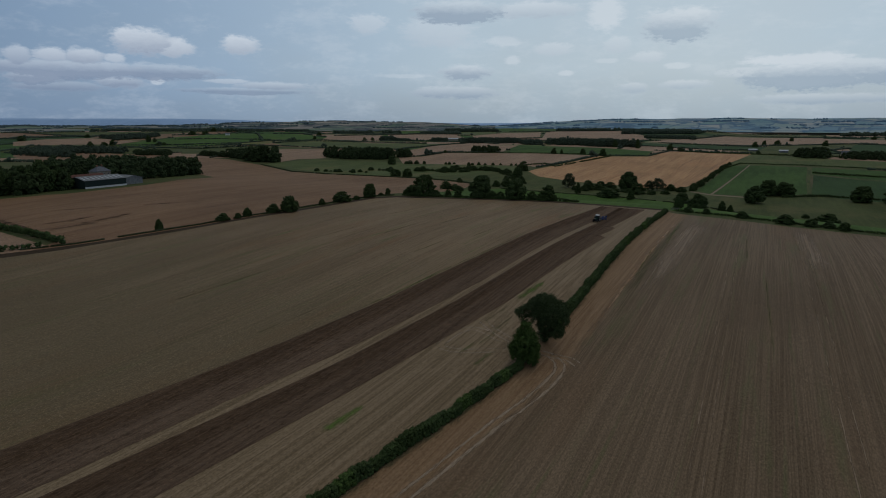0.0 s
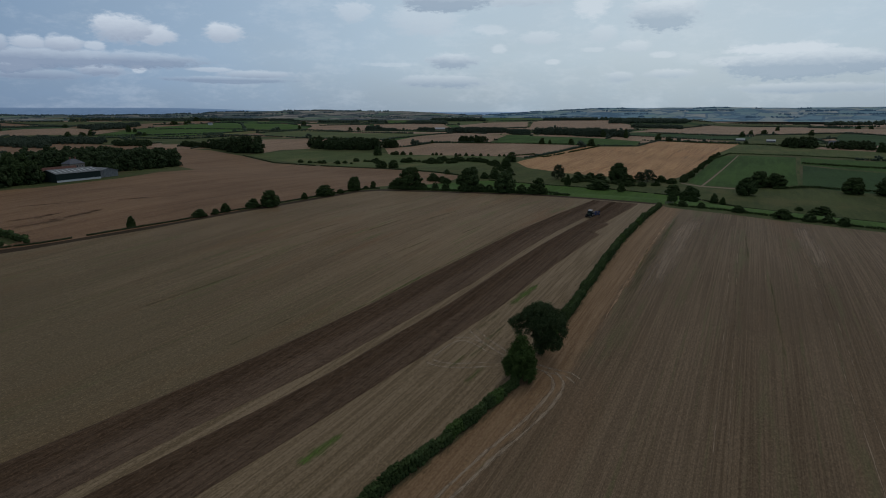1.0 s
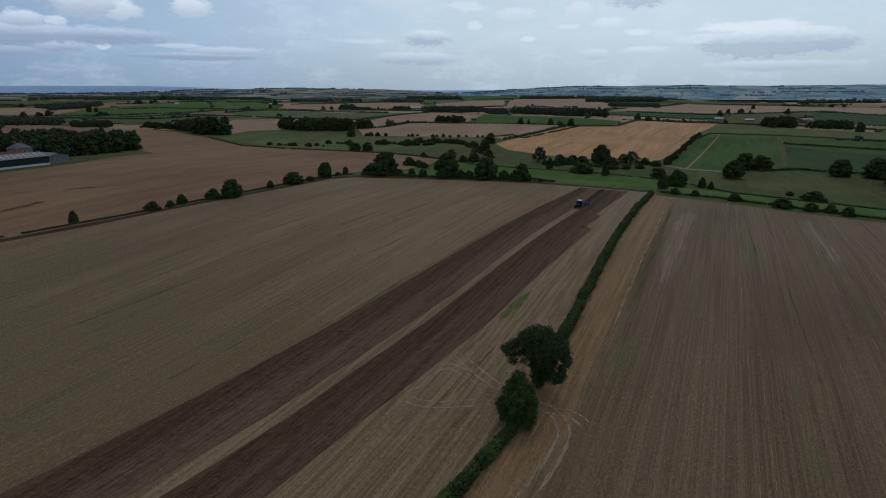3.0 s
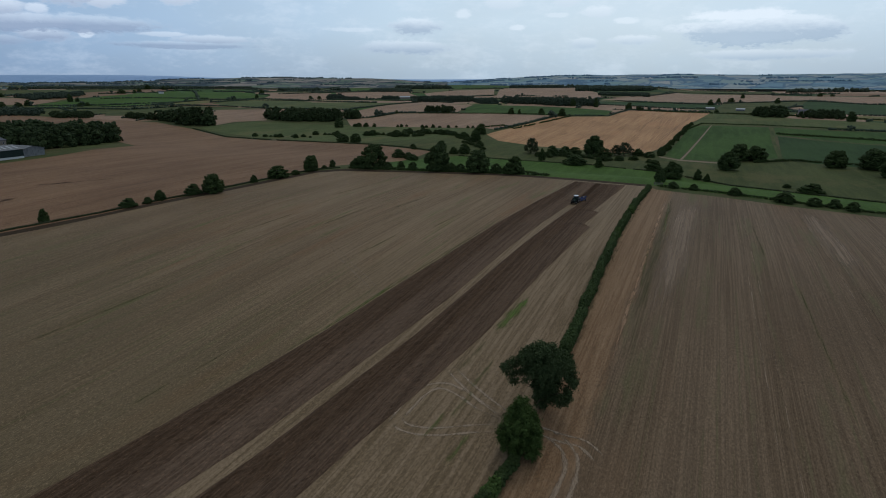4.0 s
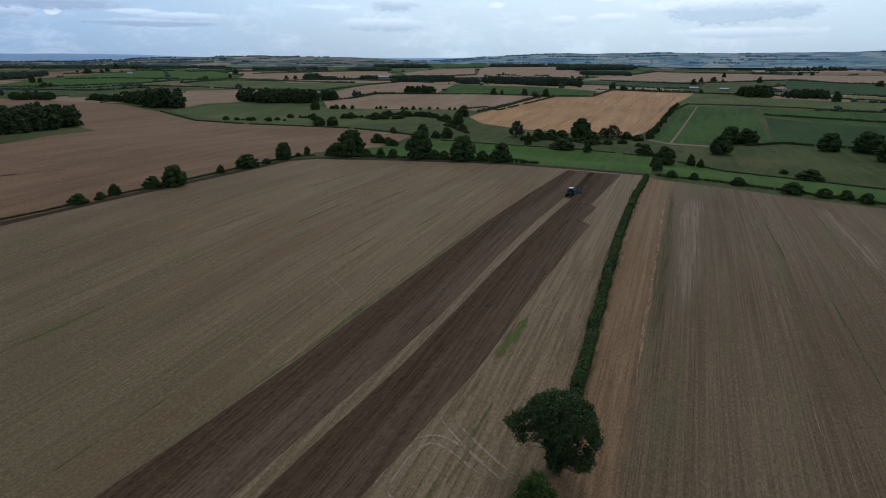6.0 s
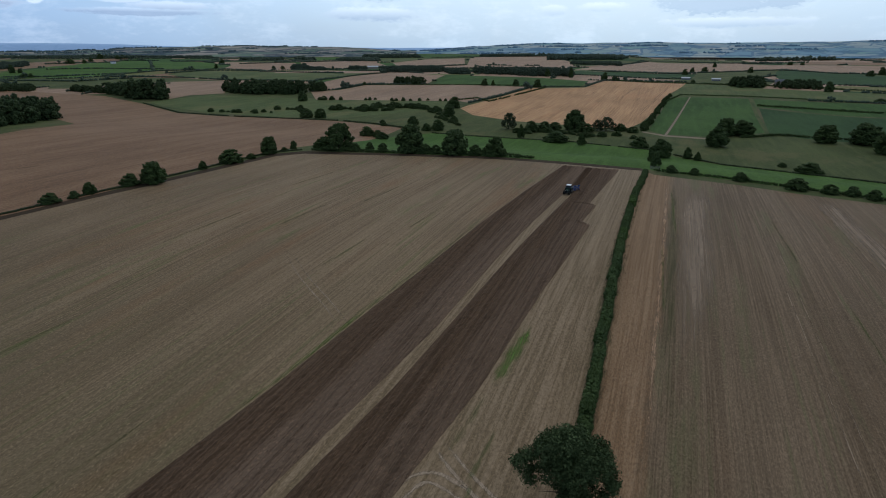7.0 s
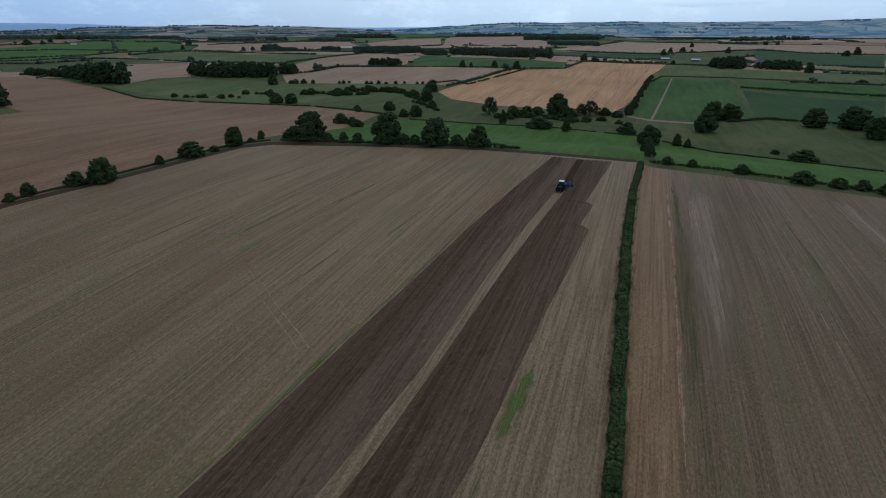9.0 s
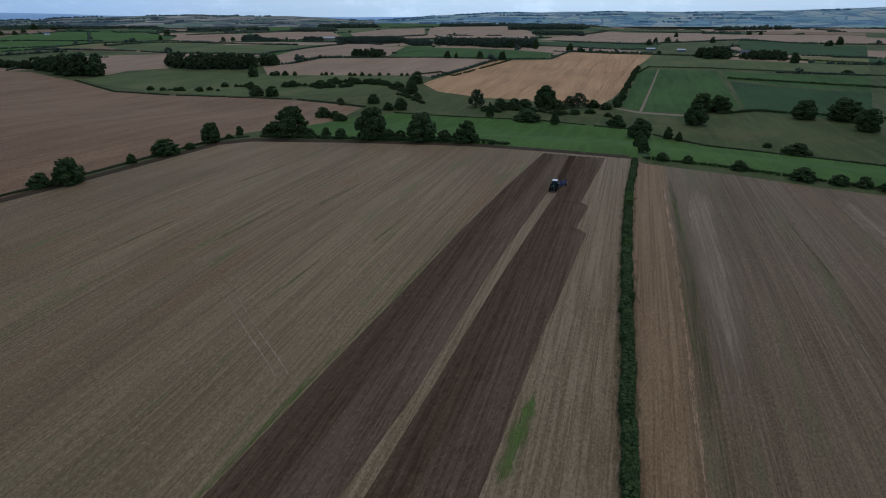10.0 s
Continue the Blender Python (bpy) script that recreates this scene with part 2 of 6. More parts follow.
def banded(n, l, c, row, colour, pale, edge, skew):
    """A strip along the hedge where the straw lies differently; its border is ragged."""
    sep = n.new("ShaderNodeSeparateXYZ")
    l.new(mapped(n, l), sep.inputs[0])
    def calc(op, a, b):
        k = n.new("ShaderNodeMath")
        k.operation = op
        for i, v in enumerate((a, b)):
            if isinstance(v, (int, float)):
                k.inputs[i].default_value = v
            else:
                l.new(v, k.inputs[i])
        return k.outputs[0]
    bend = calc("MULTIPLY", calc("MAXIMUM", calc("SUBTRACT", 100.0, sep.outputs[1]), 0.0), skew)
    rag = tex(n, l, mapped(n, l, 0, (0.9, 0.14, 1)), 1.0, 5, 0.65)
    u = calc("ADD", calc("ADD", sep.outputs[0], bend), calc("MULTIPLY", calc("SUBTRACT", rag, 0.5), 5.0))
    f = span(n, l, u, *edge)
    streaks = tex(n, l, mapped(n, l, 0, (1.3, 0.007, 1), (17, 0, 0)), 1.0, 5, 0.7)
    inner = mixc(n, l, span(n, l, streaks, 0.44, 0.62), colour, pale)
    inner = mixc(n, l, span(n, l, row, 0.40, 0.62, 0, 0.45), inner, tuple(v * 1.15 for v in pale))
    k = n.new("ShaderNodeMath")
    k.operation = "MULTIPLY"
    l.new(f, k.inputs[0])
    k.inputs[1].default_value = 0.85
    return mixc(n, l, k.outputs[0], c, inner)


def worn(m, turn, scale, lo, hi, most=1.0):
    """Lets a thin mark break up where the noise is low."""
    n, l = m.node_tree.nodes, m.node_tree.links
    b = n["Principled BSDF"]
    t = tex(n, l, mapped(n, l, turn, scale), 1.0, 5, 0.7)
    at = n.new("ShaderNodeAttribute")
    at.attribute_name = "thick"
    k = n.new("ShaderNodeMath")
    k.operation = "MULTIPLY_ADD"
    l.new(at.outputs["Fac"], k.inputs[0])
    k.inputs[1].default_value = 0.34
    l.new(t, k.inputs[2])
    l.new(span(n, l, k.outputs[0], lo + 0.25, hi + 0.25, 0, most), b.inputs["Alpha"])
    return m


def soil_material(name, wet, dry, turn):
    """Ploughed earth; the mesh says by its attribute dry how long ago each pass was turned."""
    m, n, l, b = material(name)
    at = n.new("ShaderNodeAttribute")
    at.attribute_name = "dry"
    clod = tex(n, l, mapped(n, l, turn, (3.2, 2.0, 1)), 1.0, 5, 0.75)
    small = tex(n, l, mapped(n, l, turn, (4.5, 3, 1)), 1.0, 3, 0.8)
    band = tex(n, l, mapped(n, l, turn, (0.45, 0.008, 0.1)), 1.0, 5, 0.6)
    furrow = tex(n, l, mapped(n, l, turn, (2.2, 0.03, 0.3)), 1.0, 5, 0.7)
    c = mixc(n, l, at.outputs["Fac"], wet, dry)
    c = mixc(n, l, span(n, l, band, 0.36, 0.64, 0, 0.45), c, mixc(n, l, 1.0, c, (1.35, 1.34, 1.32), "MULTIPLY"))
    c = mixc(n, l, span(n, l, furrow, 0.46, 0.58, 0, 0.7), c, mixc(n, l, 1.0, c, (0.56, 0.54, 0.52), "MULTIPLY"))
    c = mixc(n, l, span(n, l, clod, 0.50, 0.70, 0, 0.9), c, mixc(n, l, 1.0, c, (1.8, 1.72, 1.66), "MULTIPLY"))
    c = mixc(n, l, span(n, l, small, 0.30, 0.50, 0.7, 0), c, mixc(n, l, 1.0, c, (0.45, 0.45, 0.45), "MULTIPLY"))
    l.new(c, b.inputs["Base Color"])
    bump(n, l, b, clod, 0.8, 0.15)
    return m


def grass_material(name, dark, light, turn=0.0, dry=None, fine=1.0):
    m, n, l, b = material(name)
    patch = tex(n, l, mapped(n, l, turn, (0.02, 0.012, 0.02)), 1.0, 6, 0.6)
    streak = tex(n, l, mapped(n, l, turn, (0.22, 0.02, 0.1)), 1.0, 4, 0.6)
    tuft = tex(n, l, mapped(n, l, turn, (0.9 * fine, 0.7 * fine, 1)), 1.0, 5, 0.7)
    c = mixc(n, l, span(n, l, patch, 0.36, 0.66), dark, light)
    c = mixc(n, l, span(n, l, streak, 0.42, 0.66, 0, 0.5), c, tuple(v * 1.2 for v in light))
    if dry:
        c = mixc(n, l, span(n, l, tex(n, l, mapped(n, l, turn, (0.035, 0.02, 0.02), (9, 4, 0)), 1.0, 5, 0.6), 0.50, 0.66, 0, 0.8), c, dry)
    c = mixc(n, l, span(n, l, tuft, 0.35, 0.72, 0, 0.7), c, mixc(n, l, 1.0, c, (0.55, 0.58, 0.5), "MULTIPLY"))
    l.new(c, b.inputs["Base Color"])
    bump(n, l, b, tuft, 0.6, 0.25)
    return m


def leaf_material(name, dark, light):
    m, n, l, b = material(name)
    geo = n.new("ShaderNodeNewGeometry")
    info = n.new("ShaderNodeObjectInfo")
    c = mixc(n, l, geo.outputs["Random Per Island"], dark, light)
    c = mixc(n, l, span(n, l, info.outputs["Random"], 0.0, 1.0, 0.0, 0.5), c, mixc(n, l, 1.0, c, (0.7, 0.72, 0.55), "MULTIPLY"))
    patch = tex(n, l, mapped(n, l, 0, (0.35, 0.35, 0.35)), 1.0, 4, 0.6)
    c = mixc(n, l, span(n, l, patch, 0.4, 0.65, 0, 0.5), c, tuple(v * 1.25 for v in light))
    l.new(c, b.inputs["Base Color"])
    b.inputs["Roughness"].default_value = 0.75
    return m


def plain(name, colour, rough=0.7, metal=0.0, vary=0.25, scale=3.0):
    m, n, l, b = material(name)
    t = tex(n, l, mapped(n, l, 0, (scale, scale, scale * 0.6)), 1.0, 5, 0.6)
    c = mixc(n, l, span(n, l, t, 0.35, 0.7), colour, tuple(v * (1 - vary) for v in colour))
    l.new(c, b.inputs["Base Color"])
    b.inputs["Roughness"].default_value, b.inputs["Metallic"].default_value = rough, metal
    bump(n, l, b, t, 0.15, 0.02)
    return m


WEED = (0.098, 0.112, 0.036)
M = {
    "stubble": crop_material("stubble_left", (0.134, 0.091, 0.0500), (0.180, 0.129, 0.0750), 4.8, 1.4, 0.58, WEED, (0.56, 0.74), (0.175, 0.098, 0.0478),
                             band={"colour": (0.128, 0.091, 0.0500), "pale": (0.222, 0.162, 0.1000), "edge": (-76, -70), "skew": 0.12}, end_tone=(0.104, 0.082, 0.0430)),
    "stubble_right": crop_material("stubble_right", (0.104, 0.071, 0.0405), (0.138, 0.098, 0.0600), -2.6, 1.2, 0.55, (0.108, 0.100, 0.0460), (0.56, 0.72), (0.148, 0.096, 0.0552),
                                   band={"colour": (0.166, 0.099, 0.0500), "pale": (0.240, 0.154, 0.0850), "edge": (-28.6, -31.2), "skew": 0.115}),
    "plough": soil_material("ploughed_soil", (0.077, 0.0495, 0.0295), (0.120, 0.083, 0.0555), 4.8),
    "margin": soil_material("bare_margin", (0.046, 0.033, 0.0200), (0.066, 0.048, 0.0300), 0),
    "brown": crop_material("brown_stubble", (0.138, 0.079, 0.0410), (0.194, 0.118, 0.0640), 65, 3.0, 0.4, (0.104, 0.063, 0.0350), (0.58, 0.74), (0.205, 0.120, 0.0650)),
    "tan": crop_material("tan_stubble", (0.200, 0.129, 0.0800), (0.256, 0.172, 0.1080), 40, 4.0, 0.35, None, (0.6, 0.7), (0.245, 0.147, 0.0874)),
    "gold": crop_material("ripe_corn", (0.256, 0.138, 0.0600), (0.370, 0.214, 0.1000), -4, 2.5, 0.55, (0.25, 0.135, 0.066), (0.58, 0.74), (0.375, 0.192, 0.0840)),
    "green": grass_material("pasture", (0.036, 0.071, 0.0180), (0.056, 0.102, 0.0250)),
    "lush": grass_material("lush_grass", (0.048, 0.091, 0.0190), (0.068, 0.120, 0.0260)),
    "dark": grass_material("root_crop", (0.027, 0.054, 0.0190), (0.038, 0.073, 0.0240), 10),
    "olive": grass_material("rough_grass", (0.053, 0.067, 0.0240), (0.080, 0.094, 0.0340), 20, (0.108, 0.104, 0.0430)),
    "lime": grass_material("yellowing_grass", (0.070, 0.091, 0.033), (0.094, 0.115, 0.043), 25, (0.13, 0.125, 0.052)),
    "straw": grass_material("dry_grass", (0.12, 0.125, 0.045), (0.165, 0.155, 0.062), 30, (0.19, 0.15, 0.075)),
    "verge": grass_material("verge_grass", (0.052, 0.066, 0.024), (0.080, 0.094, 0.036), 0, (0.115, 0.092, 0.052)),
    "weedy": worn(grass_material("weedy_stubble", (0.100, 0.158, 0.034), (0.135, 0.200, 0.046), 4.8, (0.125, 0.165, 0.046), 3.0), 4.8, (4.2, 0.22, 1), 0.26, 0.72, 0.9),
    "weedy_thin": worn(grass_material("thin_weeds", (0.095, 0.135, 0.034), (0.120, 0.165, 0.044), 4.8, (0.14, 0.125, 0.060), 2.0), 4.8, (3.2, 0.12, 1), 0.34, 0.74, 0.55),
    "weed_haze": worn(grass_material("faint_weeds", (0.082, 0.092, 0.036), (0.105, 0.112, 0.046), -2.6, (0.12, 0.105, 0.055), 2.0), -2.6, (2.0, 0.08, 1), 0.30, 0.74, 0.45),
    "track": worn(crop_material("wheel_track", (0.275, 0.208, 0.1400), (0.330, 0.255, 0.1780), 0, 0.6, 0.4), 0, (0.9, 0.25, 1), 0.26, 0.56, 0.7),
    "tramline": worn(crop_material("tramline", (0.170, 0.122, 0.0764), (0.207, 0.152, 0.0994), -2.6, 0.6, 0.4), -2.6, (0.8, 0.10, 1), 0.42, 0.62),
    "pale": worn(crop_material("pale_straw", (0.185, 0.136, 0.0902), (0.254, 0.190, 0.1306), -2.6, 0.8, 0.6), -2.6, (2.2, 0.03, 1), 0.26, 0.60, 0.75),
    "hedge_foot": worn(grass_material("hedge_foot_grass", (0.085, 0.082, 0.036), (0.150, 0.128, 0.066), 0, (0.175, 0.135, 0.080), 2.0), 0, (1.4, 0.30, 1), 0.28, 0.62, 0.75),
    "straw_row": worn(crop_material("orange_straw", (0.230, 0.135, 0.070), (0.330, 0.225, 0.140), 0, 0.5, 0.5), 0, (1.6, 0.28, 1), 0.34, 0.60, 0.8),
    "bare": worn(soil_material("bare_patch", (0.040, 0.028, 0.019), (0.060, 0.042, 0.028), 60), 60, (0.25, 0.05, 1), 0.34, 0.76, 0.75),
    "corn_track": worn(crop_material("corn_track", (0.15, 0.085, 0.042), (0.20, 0.118, 0.060), -4), -4, (0.5, 0.04, 1), 0.34, 0.55),
    "path": plain("worn_path", (0.22, 0.17, 0.12), 0.95),
    "leaf": leaf_material("leaves", (0.033, 0.051, 0.0190), (0.055, 0.080, 0.0275)),
    "leaf_oak": leaf_material("oak_leaves", (0.026, 0.044, 0.0180), (0.072, 0.098, 0.0420)),
    "leaf_wood": leaf_material("leaves_of_woods", (0.026, 0.038, 0.0170), (0.042, 0.060, 0.0240)),
    "leaf_light": leaf_material("leaves_light", (0.040, 0.066, 0.019), (0.068, 0.106, 0.029)),
    "leaf_grey": leaf_material("leaves_grey", (0.034, 0.046, 0.022), (0.066, 0.080, 0.042)),
    # paler, greyer green: haze of distance painted into the leaf colour
    "leaf_hazed": leaf_material("leaves_far_hazed", (0.040, 0.056, 0.040), (0.064, 0.084, 0.056)),
    "bark": plain("bark", (0.085, 0.066, 0.046), 0.95, 0, 0.5),
}

# ---- the lie of the land ----


def sm(a, b, v):
    v = min(1.0, max(0.0, (v - a) / (b - a)))
    return v * v * (3 - 2 * v)


def back(x):
    """The far edge of the two near fields."""
    return 293 - 0.33 * max(0, x + 45) - 9 * sm(-90, -200, x)


def height(x, y):
    """The lie of the land."""
    v = y - back(x)
    near = -3.2 + 5.7 * sm(60, 215, y) - 3 * sm(-60, -220, x)
    dip = sm(6, 115, v) * (13.5 * sm(-235, -70, x) + 4 * (1 - sm(-235, -70, x)))
    r = math.hypot(x, y)
    far = sm(480, 950, y) * 9 + 12 * sm(2300, 4700, r)
    far += sm(500, 1200, r) * (4 * math.sin(x / 410 + y / 730) * math.sin(y / 520 - x / 900 + 1) + 3 * math.sin(x / 190 - y / 310))
    return near - dip + far


FIELDS = []                    # name, label, material, outline


def field(name, label, mat, *outline):
    turn = sum(ax * by - bx * ay for (ax, ay), (bx, by) in zip(outline, outline[1:] + outline[:1]))
    FIELDS.append((name, label, mat, outline if turn > 0 else outline[::-1]))


# a patchwork of far farmland, ring by ring
rng = random.Random(5)
RINGS = [880, 1060, 1280, 1540, 1850, 2250, 2750, 3400]
FAR_EDGES = []
far_mats = ["tan", "tan", "tan", "brown", "tan", "green", "olive", "dark", "straw", "brown", "olive", "green", "tan"]
corner = {}


def ring_corner(i, j):
    if (i, j) not in corner:
        a = -95 + j * 7.5 + (3.2 if i % 2 else 0) + rng.uniform(-1.6, 1.6)
        r = RINGS[i] * rng.uniform(0.96, 1.04)
        corner[i, j] = (r * math.sin(radians(a)), r * math.cos(radians(a)))
    return corner[i, j]


for i in range(len(RINGS) - 1):
    for j in range(0, 19):
        p = [ring_corner(i, j), ring_corner(i, j + 1), ring_corner(i + 1, j + 1), ring_corner(i + 1, j)]
        FAR_EDGES.append((p[0], p[1]))
        FAR_EDGES.append((p[0], p[3]))
        kind = rng.choice(far_mats)
        word = {"tan": "pale tan stubble field among far hedges", "brown": "brown harvested field among far hedges", "green": "green pasture among far hedges",
                "olive": "olive rough pasture among far hedges", "dark": "dark green root crop field far off", "straw": "dry yellowish grass field far off"}[kind]
        field("far_field", word, kind, *p)

FAR_COUNT = len(FIELDS)
field("pasture", "olive rough grass of the shallow valley", "olive", (-195, 300), (-150, 303), (-60, 300), (60, 262), (400, 150), (420, 480), (30, 520), (-60, 525), (-110, 530), (-205, 525), (-240, 600), (-330, 590), (-430, 585), (-520, 590), (-530, 500), (-400, 446), (-270, 440), (-203, 425), (-193, 345))
field("stubble_field", "tan stubble beyond the dividing hedge", "tan", (-240, 119), (-303, 126), (-420, 104), (-470, 90), (-470, -120), (-250, -120))
field("stubble_field", "wide brown harvested field beside the farm wood", "brown", (-216, 60), (-214, 210), (-212, 290), (-204, 322), (-194, 345), (-205, 423), (-263, 437), (-318, 438), (-363, 432), (-420, 438), (-519, 492), (-623, 538), (-800, 560), (-1029, 582), (-1000, 470), (-680, 405), (-480, 372), (-417, 343), (-405, 301), (-392, 260), (-387, 207), (-393, 193), (-400, 178), (-420, 140), (-440, 104), (-320, 131), (-250, 125))
field("pasture", "rough yellowing green slope below the copse", "lime", (-522, 506), (-519, 586), (-426, 582), (-240, 603), (-220, 549), (-273, 455), (-322, 445), (-396, 449), (-484, 482))
field("stubble_field", "tan stubble field between copse and slope", "tan", (-540, 529), (-529, 538), (-538, 574), (-528, 588), (-514, 604), (-642, 751), (-720, 707))
field("stubble_field", "upper tan stubble beyond the thin hedge", "tan", (-431, 654), (-483, 766), (-498, 841), (-510, 1010), (-371, 932), (-334, 775), (-410, 747), (-413, 682))
field("stubble_field", "pinkish tan stubble field beyond the valley", "tan", (-376, 579), (-426, 646), (-406, 672), (-403, 734), (-326, 763), (-280, 770), (-201, 776), (-207, 677), (-218, 602), (-232, 610))
field("pasture", "green pasture dotted with trees and sheep", "green", (-327, 773), (-367, 932), (-329, 926), (-200, 913), (-149, 916), (-147, 825), (-200, 783))
field("corn_field", "golden ripe corn field with tramlines", "gold", (-211, 558), (-212, 579), (-204, 668), (-196, 766), (-140, 824), (-130, 951), (-20, 986), (-27, 894), (-41, 784), (-45, 673), (-56, 555), (-63, 520), (-93, 518), (-122, 520), (-148, 514), (-187, 523))
field("pasture", "bright green strip between hedge and path", "green", (-48, 516), (-43, 641), (-39, 756), (-19, 767), (-37, 497))
field("pasture", "bright green meadow beside the path", "green", (-34, 498), (-17, 767), (40, 771), (34, 645), (30, 531), (14, 511), (-10, 498))
field("pasture", "dark green meadow behind the hedge", "dark", (42, 686), (77, 656), (107, 643), (140, 638), (97, 491), (74, 501), (51, 510), (33, 530))
field("pasture", "bright green strip of grass", "green", (45, 766), (94, 753), (172, 748), (143, 649), (109, 650), (79, 668), (41, 699))
field("pasture", "pale green pasture near the far farm", "lime", (-38, 773), (-21, 972), (18, 952), (40, 917), (88, 897), (204, 860), (174, 758), (96, 768), (43, 785), (-17, 778))
field("root_field", "dark green crop field by the far farm", "dark", (114, 1060), (124, 1253), (151, 1330), (360, 1392), (253, 1027), (178, 1035))
field("stubble_field", "narrow strip of dry grass by the far farm", "straw", (129, 951), (172, 1006), (240, 984), (209, 876), (160, 894))
field("pasture", "dull olive pasture by the far farm", "olive", (-15, 1059), (1, 1369), (54, 1478), (165, 1539), (128, 1296), (64, 1113), (26, 1019))
field("root_field", "dark green crop strip behind the corn", "dark", (-205, 1056), (-221, 1212), (-99, 1301), (-41, 1218), (-46, 1094), (-132, 1094))
field("stubble_field", "narrow tan strip behind the corn", "tan", (-242, 922), (-248, 984), (-200, 1031), (-129, 1061), (-46, 1061), (-20, 1013), (-83, 1000), (-150, 951))
field("stubble_field", "broad tan stubble field far off", "tan", (-234, 1294), (-239, 1629), (-156, 2393), (49, 2253), (208, 1921), (507, 1892), (381, 1463), (247, 1443), (179, 1603), (-37, 1327), (-102, 1368))
field("stubble_field", "far brown harvested field under the hills", "brown", (228, 1968), (361, 2246), (565, 2092), (517, 1928))
field("stubble_field", "far tan field behind the dark belt", "tan", (-590, 1664), (-819, 2366), (-774, 2795), (-419, 2249), (-339, 1995), (-274, 1427), (-469, 1934))
field("pasture", "dull green strip among far tan fields", "olive", (-295, 1719), (-201, 1988), (-164, 2348), (-334, 2351), (-402, 2209))
field("stubble_field", "tan strip beside the dark belt", "straw", (-412, 907), (-370, 1048), (-316, 945), (-374, 950))
field("pasture", "yellowing green field between clipped hedges", "lime", (-894, 888), (-910, 999), (-778, 1028), (-579, 978), (-518, 1026), (-499, 911), (-504, 829), (-516, 769), (-656, 769), (-785, 818))
field("pasture", "dark olive pasture above the stubble", "olive", (-950, 722), (-913, 802), (-762, 795), (-646, 756), (-733, 719), (-779, 675), (-732, 616), (-801, 599))
field("pasture", "yellowish grass wedge between hedges", "straw", (-962, 816), (-972, 934), (-1014, 1002), (-933, 1024), (-914, 917), (-892, 830))
field("pasture", "green hillside pasture under the farmhouse", "lush", (-1125, 830), (-1399, 1026), (-1396, 1102), (-1904, 1673), (-1717, 1710), (-1112, 1254), (-953, 1092), (-1045, 1032), (-1002, 962), (-1019, 853))
field("pasture", "green lower pasture on the hillside", "lush", (-1013, 750), (-1108, 818), (-1007, 843), (-977, 932), (-964, 816), (-965, 770))
field("stubble_field", "wide tan stubble field below the far hills", "tan", (-940, 1087), (-1045, 1237), (-1028, 1474), (-877, 1279), (-795, 1131), (-826, 1082))
field("stubble_field", "pale tan stubble under the dark plantation", "tan", (-730, 982), (-793, 1083), (-720, 1150), (-556, 1125), (-435, 960), (-537, 1064), (-598, 1010))
field("stubble_field", "tan stubble field among far hedges", "tan", (-1042, 1520), (-978, 1651), (-883, 1682), (-746, 1481), (-751, 1267), (-872, 1283))
field("pasture", "bright green patch below the far ridge", "lush", (-1603, 2417), (-1478, 2495), (-1324, 2213), (-1080, 1645))
field("pasture", "green field beyond the far belt", "lime", (-1279, 2464), (-1186, 2646), (-926, 2162), (-847, 1719), (-922, 1775))
field("stubble_field", "tan field beyond the far belt", "tan", (-829, 1682), (-913, 2160), (-846, 2375), (-621, 1733), (-641, 1528), (-710, 1470))
field("stubble_field", "tan stubble field across the far vale", "tan", (-1493, 687), (-1527, 775), (-1455, 839), (-1235, 823), (-1188, 741), (-1288, 685), (-1359, 625))
field("stubble_field", "brown harvested slope in the far vale", "brown", (-1485, 857), (-1961, 1286), (-2084, 1610), (-2157, 1938), (-1333, 1047), (-1265, 871), (-1258, 832))
field("pasture", "bright green pasture by the far trees", "lush", (-1169, 718), (-1224, 828), (-1270, 998), (-1890, 1727), (-991, 905), (-1030, 769), (-1102, 698))
field("stubble_field", "brown stubble strip between the farm woods", "brown", (-1158, 531), (-1062, 536), (-878, 480), (-680, 396), (-682, 355), (-796, 389), (-998, 457))
field("farm_track", "pale worn path across the meadow", "path", (-36.4, 494.6), (-18.3, 772.4), (-16.9, 772.7), (-34.6, 495.2))
field("farm_track", "pale farm lane along the meadow edge", "path", (-51.9, 508.7), (-35.8, 494.8), (-10.1, 490.3), (-1.7, 488.1), (-2.1, 483.2), (-11.5, 483.7), (-36.5, 488.1), (-51.6, 503.2))
field("farm_track", "rough olive track between two meadows", "olive", (40.3, 765.2), (34.1, 637.9), (30.3, 528.8), (32.8, 529.5), (36.8, 638.6), (43.6, 766.0))
field("pasture", "bright green strip behind the far hedge", "lush", (-197, 318), (-197, 347), (-192, 395), (-179, 416), (-149, 424), (-96, 440), (-43, 426), (-28, 406), (-5, 388), (30, 379), (65, 366), (420, 245), (400, 120), (75, 256), (30, 270), (-12, 284), (-42, 293), (-100, 298), (-150, 297))
field("dirt_margin", "dark bare earth strip round the stubble", "margin", (-320, -40), (-263, 80), (-250, 103), (-242, 115), (-234, 130), (-226.5, 150), (-219, 172), (-212, 210), (-206, 284), (-197, 295), (-150, 299.5), (-100, 300.5), (-41, 294), (-39.2, 289), (-100, 295), (-150, 293.5), (-192, 288.5), (-201, 279), (-207, 210), (-213, 180), (-219, 155), (-227, 135), (-233, 118), (-242, 101), (-255, 78), (-312, -40))
